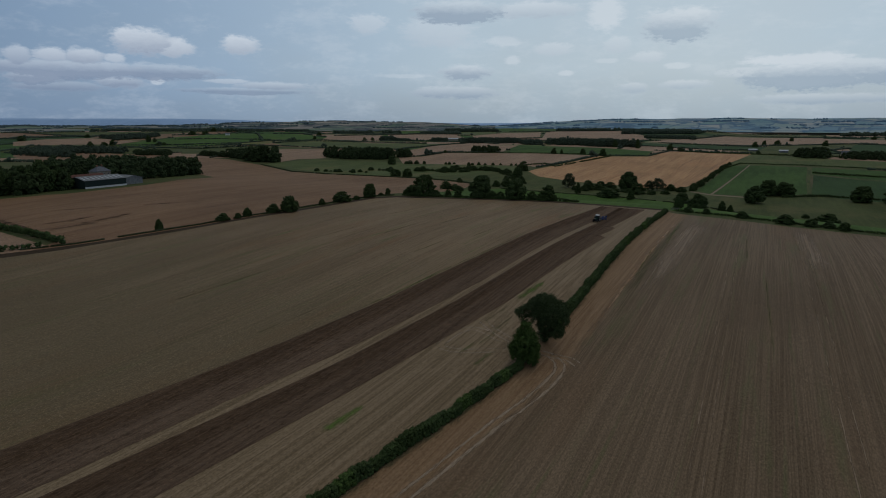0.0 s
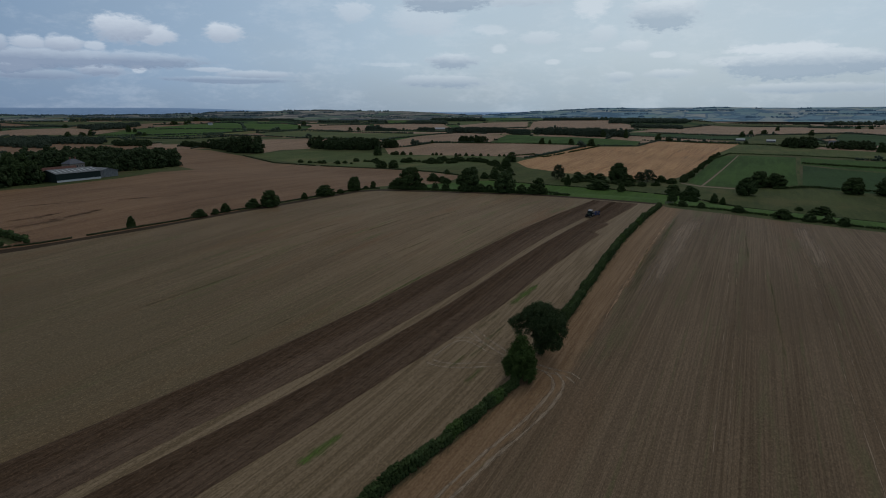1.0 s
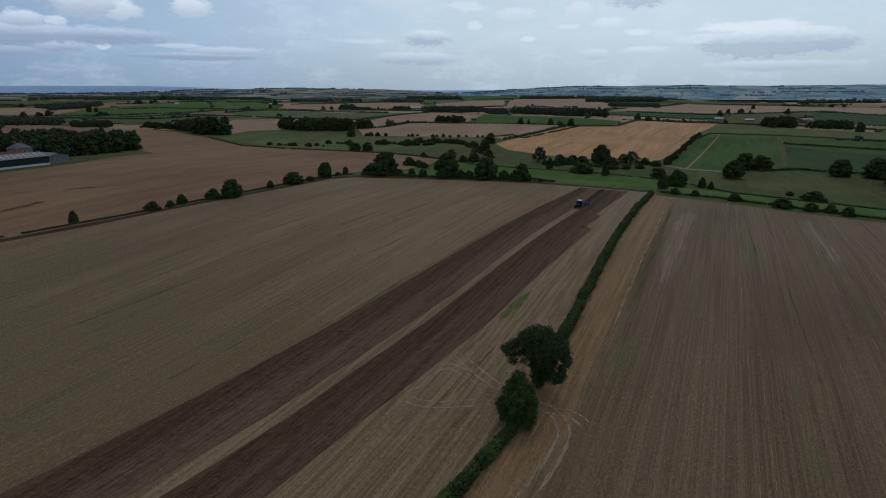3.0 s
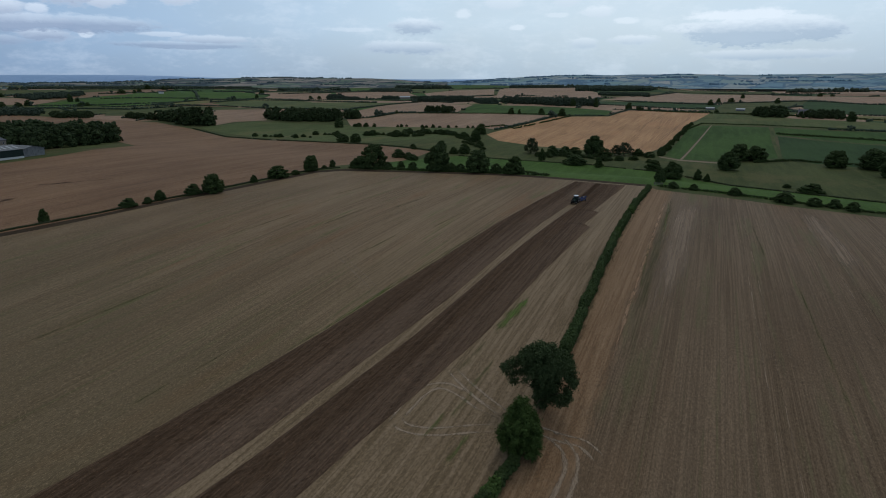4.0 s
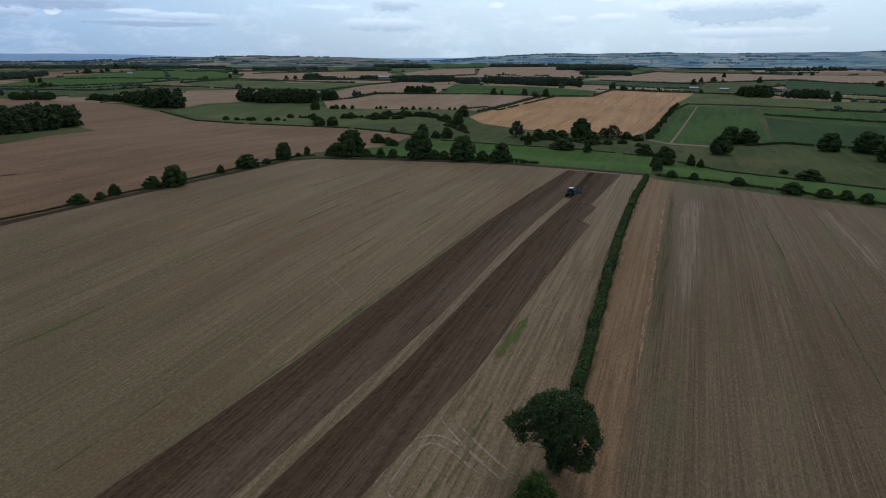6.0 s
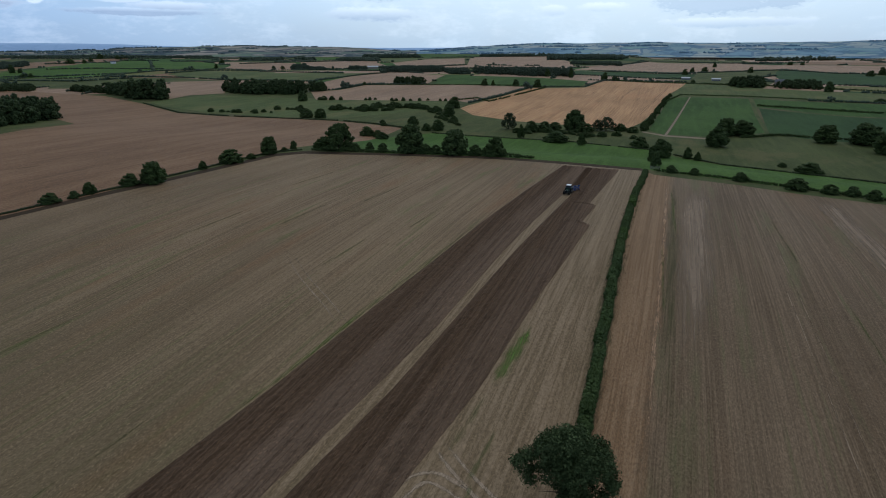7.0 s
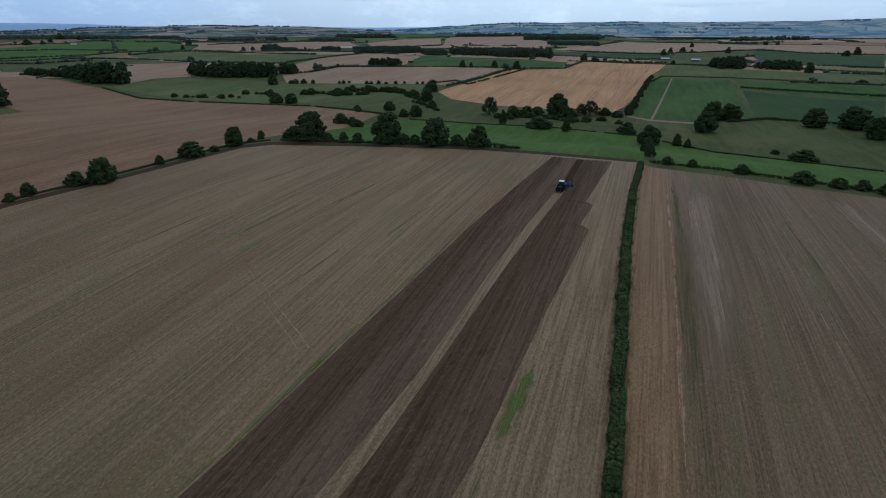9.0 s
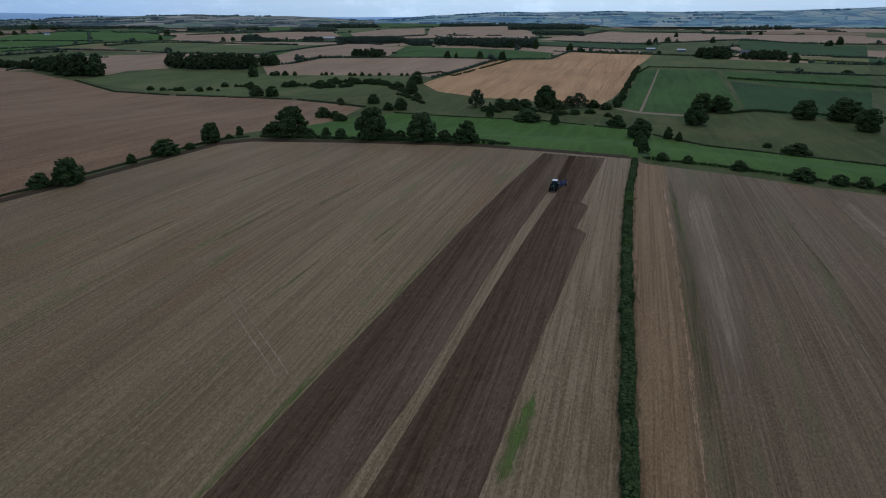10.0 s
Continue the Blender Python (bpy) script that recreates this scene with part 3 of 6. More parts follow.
HEDGE = ((-60, -160), (-47, 30), (-42.8, 62), (-38.4, 90), (-37.2, 100), (-38.2, 130), (-39.6, 170), (-40.4, 210), (-40.4, 250), (-39.2, 289))
field("stubble_field", "wide grey-brown stubble field with faint rows", "stubble", (-340, -160), (-312, -40), (-255, 78), (-242, 101), (-233, 118), (-227, 135), (-219, 155), (-213, 180), (-207, 210), (-201, 279), (-192, 288.5), (-150, 293.5), (-100, 295), *HEDGE[::-1])
field("stubble_field", "dull brown stubble field with an orange headland", "stubble_right", *HEDGE, (-36, 283), (-25, 280), (-9, 275.5), (8, 268.5), (41, 259), (300, 172), (300, -160))


def inside(outline, x, y):
    hit = False
    for (ax, ay), (bx, by) in zip(outline, outline[1:] + outline[:1]):
        if (ay > y) != (by > y) and x < ax + (y - ay) / (by - ay) * (bx - ax):
            hit = not hit
    return hit


def build_ground():
    from mathutils.geometry import delaunay_2d_cdt
    pts, faces = [], []
    for name, label, mat, outline in FIELDS:
        ids = []
        for k, (a, b) in enumerate(zip(outline, outline[1:] + outline[:1])):
            span_ = math.dist(a, b)
            step = 14 if min(abs(a[1]), abs(b[1])) < 420 and abs(a[0]) < 320 else 60
            for s in range(max(1, round(span_ / step))):
                f = s / max(1, round(span_ / step))
                pts.append(Vector((a[0] + (b[0] - a[0]) * f, a[1] + (b[1] - a[1]) * f)))
                ids.append(len(pts) - 1)
        faces.append(ids)
    r = random.Random(3)
    def grid(x0, x1, y0, y1, s, keep):
        for ix in range(int((x1 - x0) / s) + 1):
            for iy in range(int((y1 - y0) / s) + 1):
                x, y = x0 + ix * s + r.uniform(-0.2, 0.2) * s, y0 + iy * s + r.uniform(-0.2, 0.2) * s
                if keep(x, y):
                    pts.append(Vector((x, y)))
    near = lambda x, y: -460 < x < 260 and -160 < y < 560
    mid = lambda x, y: -1500 < x < 700 and -400 < y < 1500
    grid(-455, 255, -155, 555, 11, near)
    grid(-1490, 690, -390, 1490, 36, lambda x, y: mid(x, y) and not near(x, y))
    grid(-4800, 4800, -4800, 4800, 150, lambda x, y: not mid(x, y) and math.hypot(x, y) < 4800)
    co, edges, tris, _, _, owner = delaunay_2d_cdt(pts, [], faces, 0, 0.01)
    co = [(v.x, v.y, height(v.x, v.y)) for v in co]
    groups = {}
    for tri, own in zip(tris, owner):
        groups.setdefault(max(own) if own else -1, []).append(tri)
    # the ground runs on under every field, a little lower
    under, free = set(), set()
    for g, ts in groups.items():
        for tri in ts:
            (free if g < 0 else under).update(tri)
    low = [(x, y, z - (0.04 if i in under and i in free else 0.35 if i in under else 0)) for i, (x, y, z) in enumerate(co)]
    me = bpy.data.meshes.new("ground")
    me.from_pydata(low, [], [t for ts in groups.values() for t in ts])
    me.materials.append(M["verge"])
    tagged(new("ground", me), "rolling rough grass ground reaching the horizon", "ground", kind="structure")
    for g in sorted(groups):
        if g < 0:
            continue
        name, label, mat, _ = FIELDS[g]
        ids = sorted({i for t in groups[g] for i in t})
        at = {i: k for k, i in enumerate(ids)}
        me = bpy.data.meshes.new(name)
        me.from_pydata([co[i] for i in ids], [], [[at[i] for i in t] for t in groups[g]])
        me.polygons.foreach_set("use_smooth", [True] * len(me.polygons))
        me.materials.append(M[mat])
        tagged(new(name, me), label, "field", kind="structure")


build_ground()

# ---- helpers for things ----


def mesh_of(name, verts, faces, mats, smooth=False):
    me = bpy.data.meshes.new(name)
    me.from_pydata([tuple(v) for v in verts], [], [tuple(f) for f in faces])
    for m in mats if isinstance(mats, (list, tuple)) else [mats]:
        me.materials.append(m)
    if smooth:
        me.polygons.foreach_set("use_smooth", [True] * len(me.polygons))
    return me


def part(name, bm, mat, parent, label=""):
    me = bpy.data.meshes.new(name)
    bm.to_mesh(me)
    bm.free()
    me.materials.append(mat)
    ob = new(name, me)
    ob.parent = parent
    return tagged(ob, label)


def part_mesh(name, me, parent, label=""):
    ob = new(name, me)
    ob.parent = parent
    return tagged(ob, label)


def ico():
    bm = bmesh.new()
    bmesh.ops.create_icosphere(bm, subdivisions=1, radius=1.0)
    bm.verts.ensure_lookup_table()
    v = np.array([v.co[:] for v in bm.verts])
    f = np.array([[w.index for w in p.verts] for p in bm.faces])
    bm.free()
    return v, f


ICO_V, ICO_F = ico()


def leafage(r, clumps, per, size, core=0.72):
    """Leaves on and in many small clumps (x, y, z, radius), with a dense lumpy heart in each. r: numpy generator."""
    V, Fq, Ft, at = [], [], [], 0
    c = np.array(clumps, float)
    n = len(c)
    cv = ICO_V[None] * (c[:, None, 3:4] * core) * (1 + r.uniform(-0.25, 0.25, (n, len(ICO_V), 1))) + c[:, None, :3]
    V.append(cv.reshape(-1, 3))
    Ft = (ICO_F[None] + (np.arange(n) * len(ICO_V))[:, None, None]).reshape(-1, 3)
    at = n * len(ICO_V)
    k = n * per
    d = r.normal(size=(k, 3))
    d /= np.linalg.norm(d, axis=1)[:, None]
    base = np.repeat(c, per, axis=0)
    p = base[:, :3] + d * (base[:, 3] * r.uniform(0.62, 1.12, k))[:, None]
    nrm = d + r.normal(size=(k, 3)) * 0.7
    nrm /= np.linalg.norm(nrm, axis=1)[:, None]
    u = np.cross(nrm, r.normal(size=(k, 3)))
    u /= np.linalg.norm(u, axis=1)[:, None]
    w = np.cross(nrm, u)
    s = (size * r.uniform(0.6, 1.3, k))[:, None]
    quad = np.stack([p - u * s, p + w * s * 0.55 + nrm * s * 0.15, p + u * s, p - w * s * 0.55 + nrm * s * 0.15], 1)
    V.append(quad.reshape(-1, 3))
    Fq = np.arange(k * 4).reshape(-1, 4) + at
    return np.concatenate(V), Ft.tolist() + Fq.tolist()


def dome(r, width, low, high, taper=0.2, many=1.0):
    """Big lobes of a rounded crown, in rings from its foot to its top."""
    out = [(0, 0, low + (high - low) * 0.42, min(width, high - low) * 0.36)]
    unit = 0.5 * (width + high - low)
    for q, reach, n, rad in ((0.16, 0.31, 8, 0.19), (0.36, 0.37, 8, 0.17), (0.58, 0.31, 7, 0.17), (0.78, 0.19, 5, 0.16), (0.86, 0.03, 2, 0.15)):
        turn = r.uniform(0, 6.28)
        for k in range(max(1, round(n * many))):
            a = turn + 6.28 * (k + r.uniform(-0.25, 0.25)) / max(1, round(n * many))
            reach_ = width * reach * r.uniform(0.82, 1.12) * (1 - taper * q)
            c = rad * unit * r.uniform(0.8, 1.15) * (1 - 0.5 * taper * q)
            z = low + (high - low) * min(1 - c / (high - low), max(0.0, q + r.uniform(-0.07, 0.07)))
            out.append((math.cos(a) * reach_, math.sin(a) * reach_, z, c))
    return out


def billows(r, lobes, n, size):
    """Small clumps over the outer sides of big lobes (x, y, z, radius), with each lobe's heart to close it; n: clumps per unit of lobe surface share."""
    out = []
    c = np.array(lobes, float)
    mid = c[:, :3].mean(0) - (0, 0, 0.15 * (c[:, 2].max() - c[:, 2].min()))
    total = (c[:, 3] ** 2).sum()
    for x, y, z, rad in lobes:
        out.append((x, y, z, rad * 0.95))
        for _ in range(max(4, int(n * rad * rad / total))):
            d = r.normal(size=3)
            d /= np.linalg.norm(d)
            if d @ (np.array((x, y, z)) - mid) < -0.3 * rad and r.uniform() < 0.8:
                d = -d
            k = rad * r.uniform(0.74, 0.98)
            out.append((x + d[0] * k, y + d[1] * k, z + d[2] * k, size * r.uniform(0.6, 1.15)))
    return out


def tube(pts, radii, sides=7):
    V, Fs = [], []
    for (p, rad) in zip(pts, radii):
        for i in range(sides):
            a = 6.2832 * i / sides
            V.append((p[0] + rad * math.cos(a), p[1] + rad * math.sin(a), p[2]))
    for k in range(len(pts) - 1):
        for i in range(sides):
            a, b = k * sides + i, k * sides + (i + 1) % sides
            Fs.append((a, b, b + sides, a + sides))
    return V, Fs


def trunk_mesh(r, tall, girth, spread, limbs, fork):
    V, Fs = [], []
    def add(pts, rad):
        v, f = tube(pts, rad)
        Fs.extend([tuple(i + len(V) for i in q) for q in f])
        V.extend(v)
    top = tall * 0.78
    bend = [(r.normal() * 0.05 * tall * k / 5, r.normal() * 0.05 * tall * k / 5, -0.025 * tall + (top + 0.025 * tall) * k / 5) for k in range(6)]
    add(bend, [girth * (1.5 if k == 0 else 1.0 - 0.17 * k) for k in range(6)])
    for i in range(limbs):
        a = 6.28 * i / limbs + r.uniform(-0.4, 0.4)
        z0 = tall * r.uniform(fork, fork + 0.25)
        reach, rise = spread * r.uniform(0.28, 0.46), tall * r.uniform(0.16, 0.36)
        p = [(math.cos(a) * reach * q, math.sin(a) * reach * q, z0 + rise * q ** 0.8) for q in (0, 0.33, 0.66, 1)]
        add(p, [girth * 0.5, girth * 0.38, girth * 0.25, girth * 0.08])
    return mesh_of("trunk", V, Fs, M["bark"], True)


def make_tree(name, seed, tall, width, clear, n, per, leaf, mat, limbs=6, lobes=8, taper=0.2, size=0.055, label="", category="tree", core=0.74, shape=None):
    """A tree of that height and width, its crown beginning at clear, with lobes big billows of n small clumps; shape: its billows, where they are known."""
    r = np.random.default_rng(seed)
    top = new(name)
    tagged(top, label, category)
    part_mesh("trunk", trunk_mesh(r, tall, tall * 0.026, width, limbs, max(0.08, clear / tall)), top)
    shape = shape or dome(r, width, clear, tall, taper, lobes / 8)
    V, Fs = leafage(r, billows(r, shape, n, size * width), per, leaf, core)
    V[:, 2] = np.clip(V[:, 2], 0.003 * tall, tall * 1.01)
    part_mesh("crown", mesh_of("crown", V, Fs, M[mat]), top)
    return top


def place(proto, x, y, tall, width, turn, label="", sink=0.05):
    """A copy of a pattern tree (1 m high, 1 m wide scaled up) on the ground at x, y."""
    ob = copy_thing(proto, pose(x, y, height(x, y) - sink, 0, 0, turn) @ Matrix.Diagonal((width, width, tall, 1)))
    return tagged(ob, label) if label else ob

# ---- ploughed strips, with furrows as relief ----


def line_through(*knots):
    """A smooth edge x(y) through a few stations (y, x)."""
    ys, xs = [k[0] for k in knots], [k[1] for k in knots]
    return lambda y: float(np.interp(y, ys, xs, left=xs[0] - (ys[0] - y) * 0.13, right=xs[-1]))


# edges of the ploughed land, station and metres
strip_left = line_through((35, -93.2), (60, -90.8), (85, -87.3), (100, -85.3), (120, -83), (150, -80.4), (175, -78.1), (200, -76.6), (245, -73.9), (288, -70.5))
mid_left = line_through((35, -78.4), (62, -76.3), (85, -72.6), (100, -70.9), (125, -68.2), (145, -66.2), (180, -65), (210, -63.4), (252, -61))
mid_right = line_through((34, -76), (60, -73), (84, -69.6), (105, -67.8), (125, -65.6), (145, -64.4), (180, -62.6), (210, -60.8), (252, -58.6))
strip_right = line_through((38, -63.4), (60, -61.4), (90, -58.5), (105, -56.5), (130, -53.4), (148, -52.5), (165, -51.6), (183, -50.2), (209, -48.7), (212, -51.2), (230, -49.8), (232, -52), (256, -50.6), (280, -49), (288, -48.6))


def plough_strip(name, label, left, right, y0, y1, seed, dryness):
    """Turned earth with furrows as relief; dryness(f): how dry it has become, across the strip."""
    r = np.random.default_rng(seed)
    step, cells = 0.8, 40
    V, Fs, dry, n = [], [], [], int((y1 - y0) / step)
    for i in range(n + 1):
        y = y0 + (y1 - y0) * i / n
        a, b = left(y) + 0.10 * noise.noise((y * 0.5, seed, 0)), right(y) + 0.12 * noise.noise((y * 0.5, seed, 7))
        for k in range(cells + 1):
            f = k / cells
            x = a + (b - a) * f
            edge = min(k, cells - k) / 2
            z = 0.11 * (k % 2) + 0.14 * noise.noise((x * 0.9, y * 0.7, seed)) + 0.05 * r.normal()
            V.append((x, y, height(x, y) + 0.03 + min(1, edge) * (0.14 + z)))
            dry.append(min(1.0, max(0.0, dryness(f + 0.05 * noise.noise((y * 0.03, x * 0.5, seed))) + 0.15 * noise.noise((x * 0.8, y * 0.02, seed + 3)))))
    for i in range(n):
        for k in range(cells):
            a = i * (cells + 1) + k
            Fs.append((a, a + 1, a + cells + 2, a + cells + 1))
    me = mesh_of(name, V, Fs, M["plough"])
    me.attributes.new("dry", "FLOAT", "POINT").data.foreach_set("value", dry)
    return tagged(new(name, me), label, "ploughed land", kind="structure")


TRACTOR_Y = 243.0
plough_strip("ploughed_strip", "broad strip of ploughed soil drying along one side", strip_left, mid_left, -60, 288, 1, lambda f: 0.12 + 0.75 * sm(0.40, 0.66, f))
plough_strip("ploughed_strip", "dark ploughed strip with ragged outer edge", mid_right, strip_right, -60, 287, 2, lambda f: 0.08 + 0.55 * sm(0.36, 0.60, f))
plough_strip("ploughed_strip", "fresh furrow joining the two ploughed strips", mid_left, mid_right, TRACTOR_Y + 1, 287, 3, lambda f: 0.1)

# ---- marks on the stubble: wheel tracks and weedy patches, thin relief on the ground ----


def ribbon(name, label, pts, width, mat, category, lift=0.03, seed=1, ragged=0.2):
    """A narrow mark that follows the ground along a smooth line."""
    fine = []
    for k in range(len(pts) - 1):
        p0, p1, p2, p3 = pts[max(0, k - 1)], pts[k], pts[k + 1], pts[min(len(pts) - 1, k + 2)]
        for s in range(10):
            t = s / 10
            fine.append([0.5 * (2 * p1[i] + (p2[i] - p0[i]) * t + (2 * p0[i] - 5 * p1[i] + 4 * p2[i] - p3[i]) * t * t + (3 * p1[i] - p0[i] - 3 * p2[i] + p3[i]) * t ** 3) for i in (0, 1)])
    fine.append(list(pts[-1]))
    V, Fs, thick = [], [], []
    for k, (x, y) in enumerate(fine):
        ax, ay = fine[max(0, k - 1)]
        bx, by = fine[min(len(fine) - 1, k + 1)]
        d = math.hypot(bx - ax, by - ay) or 1
        nx, ny = (by - ay) / d, -(bx - ax) / d
        w = width / 2 * (1 + ragged * noise.noise((x * 0.6, y * 0.6, seed))) * (0.35 + 0.65 * min(1, 4 * min(k, len(fine) - 1 - k) / len(fine)))
        for s in (-1, -0.5, 0, 0.5, 1):
            V.append((x + nx * w * s, y + ny * w * s, height(x, y) + 0.012 + lift * (1 - abs(s))))
            thick.append((1 - abs(s) ** 1.5) * min(1, 5 * min(k, len(fine) - 1 - k) / len(fine)))
        if k:
            for s in (0, 1, 2, 3):
                a = k * 5 + s
                Fs.append((a - 5, a - 4, a + 1, a))
    me = mesh_of(name, V, Fs, M[mat], True)
    me.attributes.new("thick", "FLOAT", "POINT").data.foreach_set("value", thick)
    ob = new(name, me)
    return tagged(ob, label, category, kind="structure")


for g, (gx, gy, gl, gw) in enumerate([(-51.2, 140.5, 19, 2.6), (-55.2, 66.5, 10, 2.4), (-48.9, 116, 12, 1.3), (-92.8, 203, 30, 1.6), (-48.6, 107, 9, 1.3), (-50.4, 100.5, 8, 1.2), (-45.2, 97, 8, 1.2), (-129, 195, 32, 1.6), (-155, 240, 30, 1.8), (-82.6, 140, 30, 1.1), (-96, 96, 26, 1.4), (-135.7, 111, 40, 1.6), (-54, 240, 12, 0.9), (-118, 224, 30, 1.5), (-101, 171, 24, 1.2), (-150, 180, 40, 1.8), (-52.6, 122, 14, 1.4), (-28.4, 232, 60, 0.9), (-29.6, 180, 44, 0.9), (-3, 215, 50, 0.8), (4, 150, 60, 0.8)]):
    ribbon("weed_patch", "bright green weedy patch in the stubble", [(gx - 0.07 * gl / 2, gy - gl / 2), (gx + 0.2, gy), (gx + 0.07 * gl / 2, gy + gl / 2)] if gx < -40 else [(gx + 0.02 * gl, gy - gl / 2), (gx, gy), (gx - 0.02 * gl, gy + gl / 2)], gw, "weedy" if gw > 2 else "weedy_thin", "weeds", 0.06, g, 0.9)
for side in (-0.85, 0.85):
    for g, line in enumerate([
            [(-37.6, 104.8), (-33.5, 104.3), (-30.6, 101), (-30.0, 95), (-31.2, 85), (-33, 76), (-34.6, 64), (-36.4, 50), (-41, 20)],
            [(-38, 105.5), (-33, 104.6), (-29.6, 104.4), (-26.9, 102)],
            [(-40.7, 103.7), (-45.1, 101.6), (-48.8, 99.4), (-52.1, 98.3), (-54.6, 98.5), (-56.2, 99.8)],
            [(-41, 106), (-45.8, 107.5), (-49.5, 109.5), (-52.9, 110.5), (-55, 109.2), (-55.9, 105.8), (-56, 101), (-55.9, 98.6)],
            [(-41.2, 106.5), (-45.7, 109.3), (-50.3, 112.5), (-54.4, 116)]]):
        moved = []
        for k, (x, y) in enumerate(line):
            ax, ay = line[max(0, k - 1)]
            bx, by = line[min(len(line) - 1, k + 1)]
            d = math.hypot(bx - ax, by - ay)
            moved.append((x + (by - ay) / d * side, y - (bx - ax) / d * side))
        ribbon("wheel_track", "pale tractor wheel track curving over stubble", moved, 0.75 if g else 0.9, "track", "wheel track", 0.02, g + 9, 0.5)
for side in (-0.85, 0.85):
    ribbon("wheel_track", "faint wheel track crossing the stubble rows", [(-113 + side * 0.7, 166 + side * 0.7), (-101.9 + side * 0.7, 155.6 + side * 0.7), (-90 + side * 0.7, 146 + side * 0.7), (-82.1 + side * 0.7, 139.2 + side * 0.7)], 0.28, "track", "wheel track", 0.02, 44, 0.5)
for line, wide in ((((-283, 132), (-276, 142), (-274, 150), (-274, 158)), 13.0), (((-330, 140), (-308, 137), (-286, 134)), 12.0), (((-276, 156), (-277, 166), (-279, 178)), 6.0), (((-296, 140), (-290, 152), (-289, 166)), 8.0), (((-300, 195), (-288, 210), (-280, 228)), 6.0), (((-330, 160), (-318, 175), (-306, 190)), 6.0)):
    ribbon("bare_patch", "dark bare earth patch in the brown field", line, wide, "bare", "bare earth", 0.03, int(wide) + 70, 0.9)
for g, x0 in enumerate((-66, -84, -102, -120, -138, -156)):
    for side in (-1.0, 1.0):
        ribbon("tramline", "dark tramline through the ripe corn", [(x0 + side, 530), (x0 + side + 0.065 * 130, 660), (x0 + side + 0.065 * 270, 800), (x0 + side + 0.065 * 400, 930)], 0.9, "corn_track", "wheel track", 0.03, g + 90, 0.6)
for x0 in (-4.6, 15.0, 35.0):
    for side in (-0.95, 0.95):
        ribbon("tramline", "pale pair of tramlines through the stubble", [(x0 + side + 0.018 * (113 - y), y) for y in (0, 60, 120, 180, 235, 262 - 0.33 * max(0, x0 + 30))], 0.42, "tramline", "wheel track", 0.02, int(x0) + 60, 0.7)
for g, (line, wide) in enumerate([(((-21.0, 270), (-22.0, 240), (-22.8, 215), (-23.4, 185), (-24.2, 150)), 9.5), (((13.2, 264), (14.6, 240), (15.6, 212), (16.2, 185)), 7.5)]):
    ribbon("pale_strip", "broad pale strip of straw in the stubble", line, wide, "pale", "stubble", 0.02, g + 30, 0.25)

for g, line in enumerate([[(-46.5, 30), (-43.9, 50), (-42.1, 62), (-40.2, 75), (-38.1, 90), (-37.0, 98)], [(-37.0, 108), (-37.6, 132), (-38.8, 165), (-39.8, 205), (-39.9, 245), (-38.8, 284)]]):
    ribbon("verge_grass", "pale dry grass along the foot of the hedge", line, 4.2, "hedge_foot", "grass", 0.10, g + 65, 0.5)
ribbon("straw_row", "broken line of orange straw along the headland", [(-31.4, 274), (-30.7, 250), (-30.4, 220), (-30.1, 190), (-29.9, 165), (-29.8, 140), (-29.6, 118)], 1.3, "straw_row", "straw", 0.05, 61, 0.6)
ribbon("weed_patch", "thin green fringe of weeds beside the ploughed soil", [(strip_left(y) - 0.7, y) for y in (98, 115, 130, 150, 170, 190, 210)], 1.5, "weedy_thin", "weeds", 0.06, 62, 0.9)
ribbon("weed_patch", "thin green fringe of weeds beside the ploughed soil", [(strip_left(y) - 0.5, y) for y in (112, 120, 128, 138, 150)], 0.8, "weedy_thin", "weeds", 0.06, 63, 0.9)
ribbon("weed_patch", "grey-green line of weeds beside the headland", [(-28.6, 270), (-28.4, 240), (-28.2, 205), (-27.8, 165), (-27.2, 120)], 3.6, "weed_haze", "weeds", 0.04, 64, 0.8)

# ---- trees and bushes: patterns one metre high and wide, scaled when placed ----
PATTERNS = {
    "oak": make_tree("tree", 11, 1, 1, 0.03, 700, 9, 0.014, "leaf", 6, 8, 0.15, 0.050, "dark green broadleaf tree with a dense rounded crown"),
    "oak_b": make_tree("tree", 12, 1, 1, 0.06, 700, 9, 0.014, "leaf", 6, 7, 0.3, 0.055, "dark green spreading tree with an uneven crown"),
    "ash": make_tree("tree", 13, 1, 1, 0.12, 380, 11, 0.016, "leaf_grey", 7, 6, 0.3, 0.055, "grey-green tree with a loose airy crown", core=0.5),
    "bush": make_tree("bush", 14, 1, 1, -0.05, 300, 10, 0.022, "leaf", 5, 6, 0.15, 0.070, "dark green round hedgerow bush", "bush"),
    "bush_b": make_tree("bush", 15, 1, 1, -0.05, 260, 10, 0.024, "leaf", 5, 5, 0.35, 0.075, "green hawthorn bush with an uneven top", "bush"),
    "far_oak": make_tree("tree", 17, 1, 1, 0.02, 200, 8, 0.030, "leaf", 4, 5, 0.2, 0.080, "dark green field tree in the distance"),
    "sapling": make_tree("tree", 16, 1, 1, 0.0, 300, 9, 0.022, "leaf", 5, 6, 0.6, 0.065, "small upright green tree"),
}
PLACED = {k: [] for k in PATTERNS}


def plant(kind, label, *spots):
    for x, y, tall, width in spots:
        PLACED[kind].append((x, y, tall, width, label))


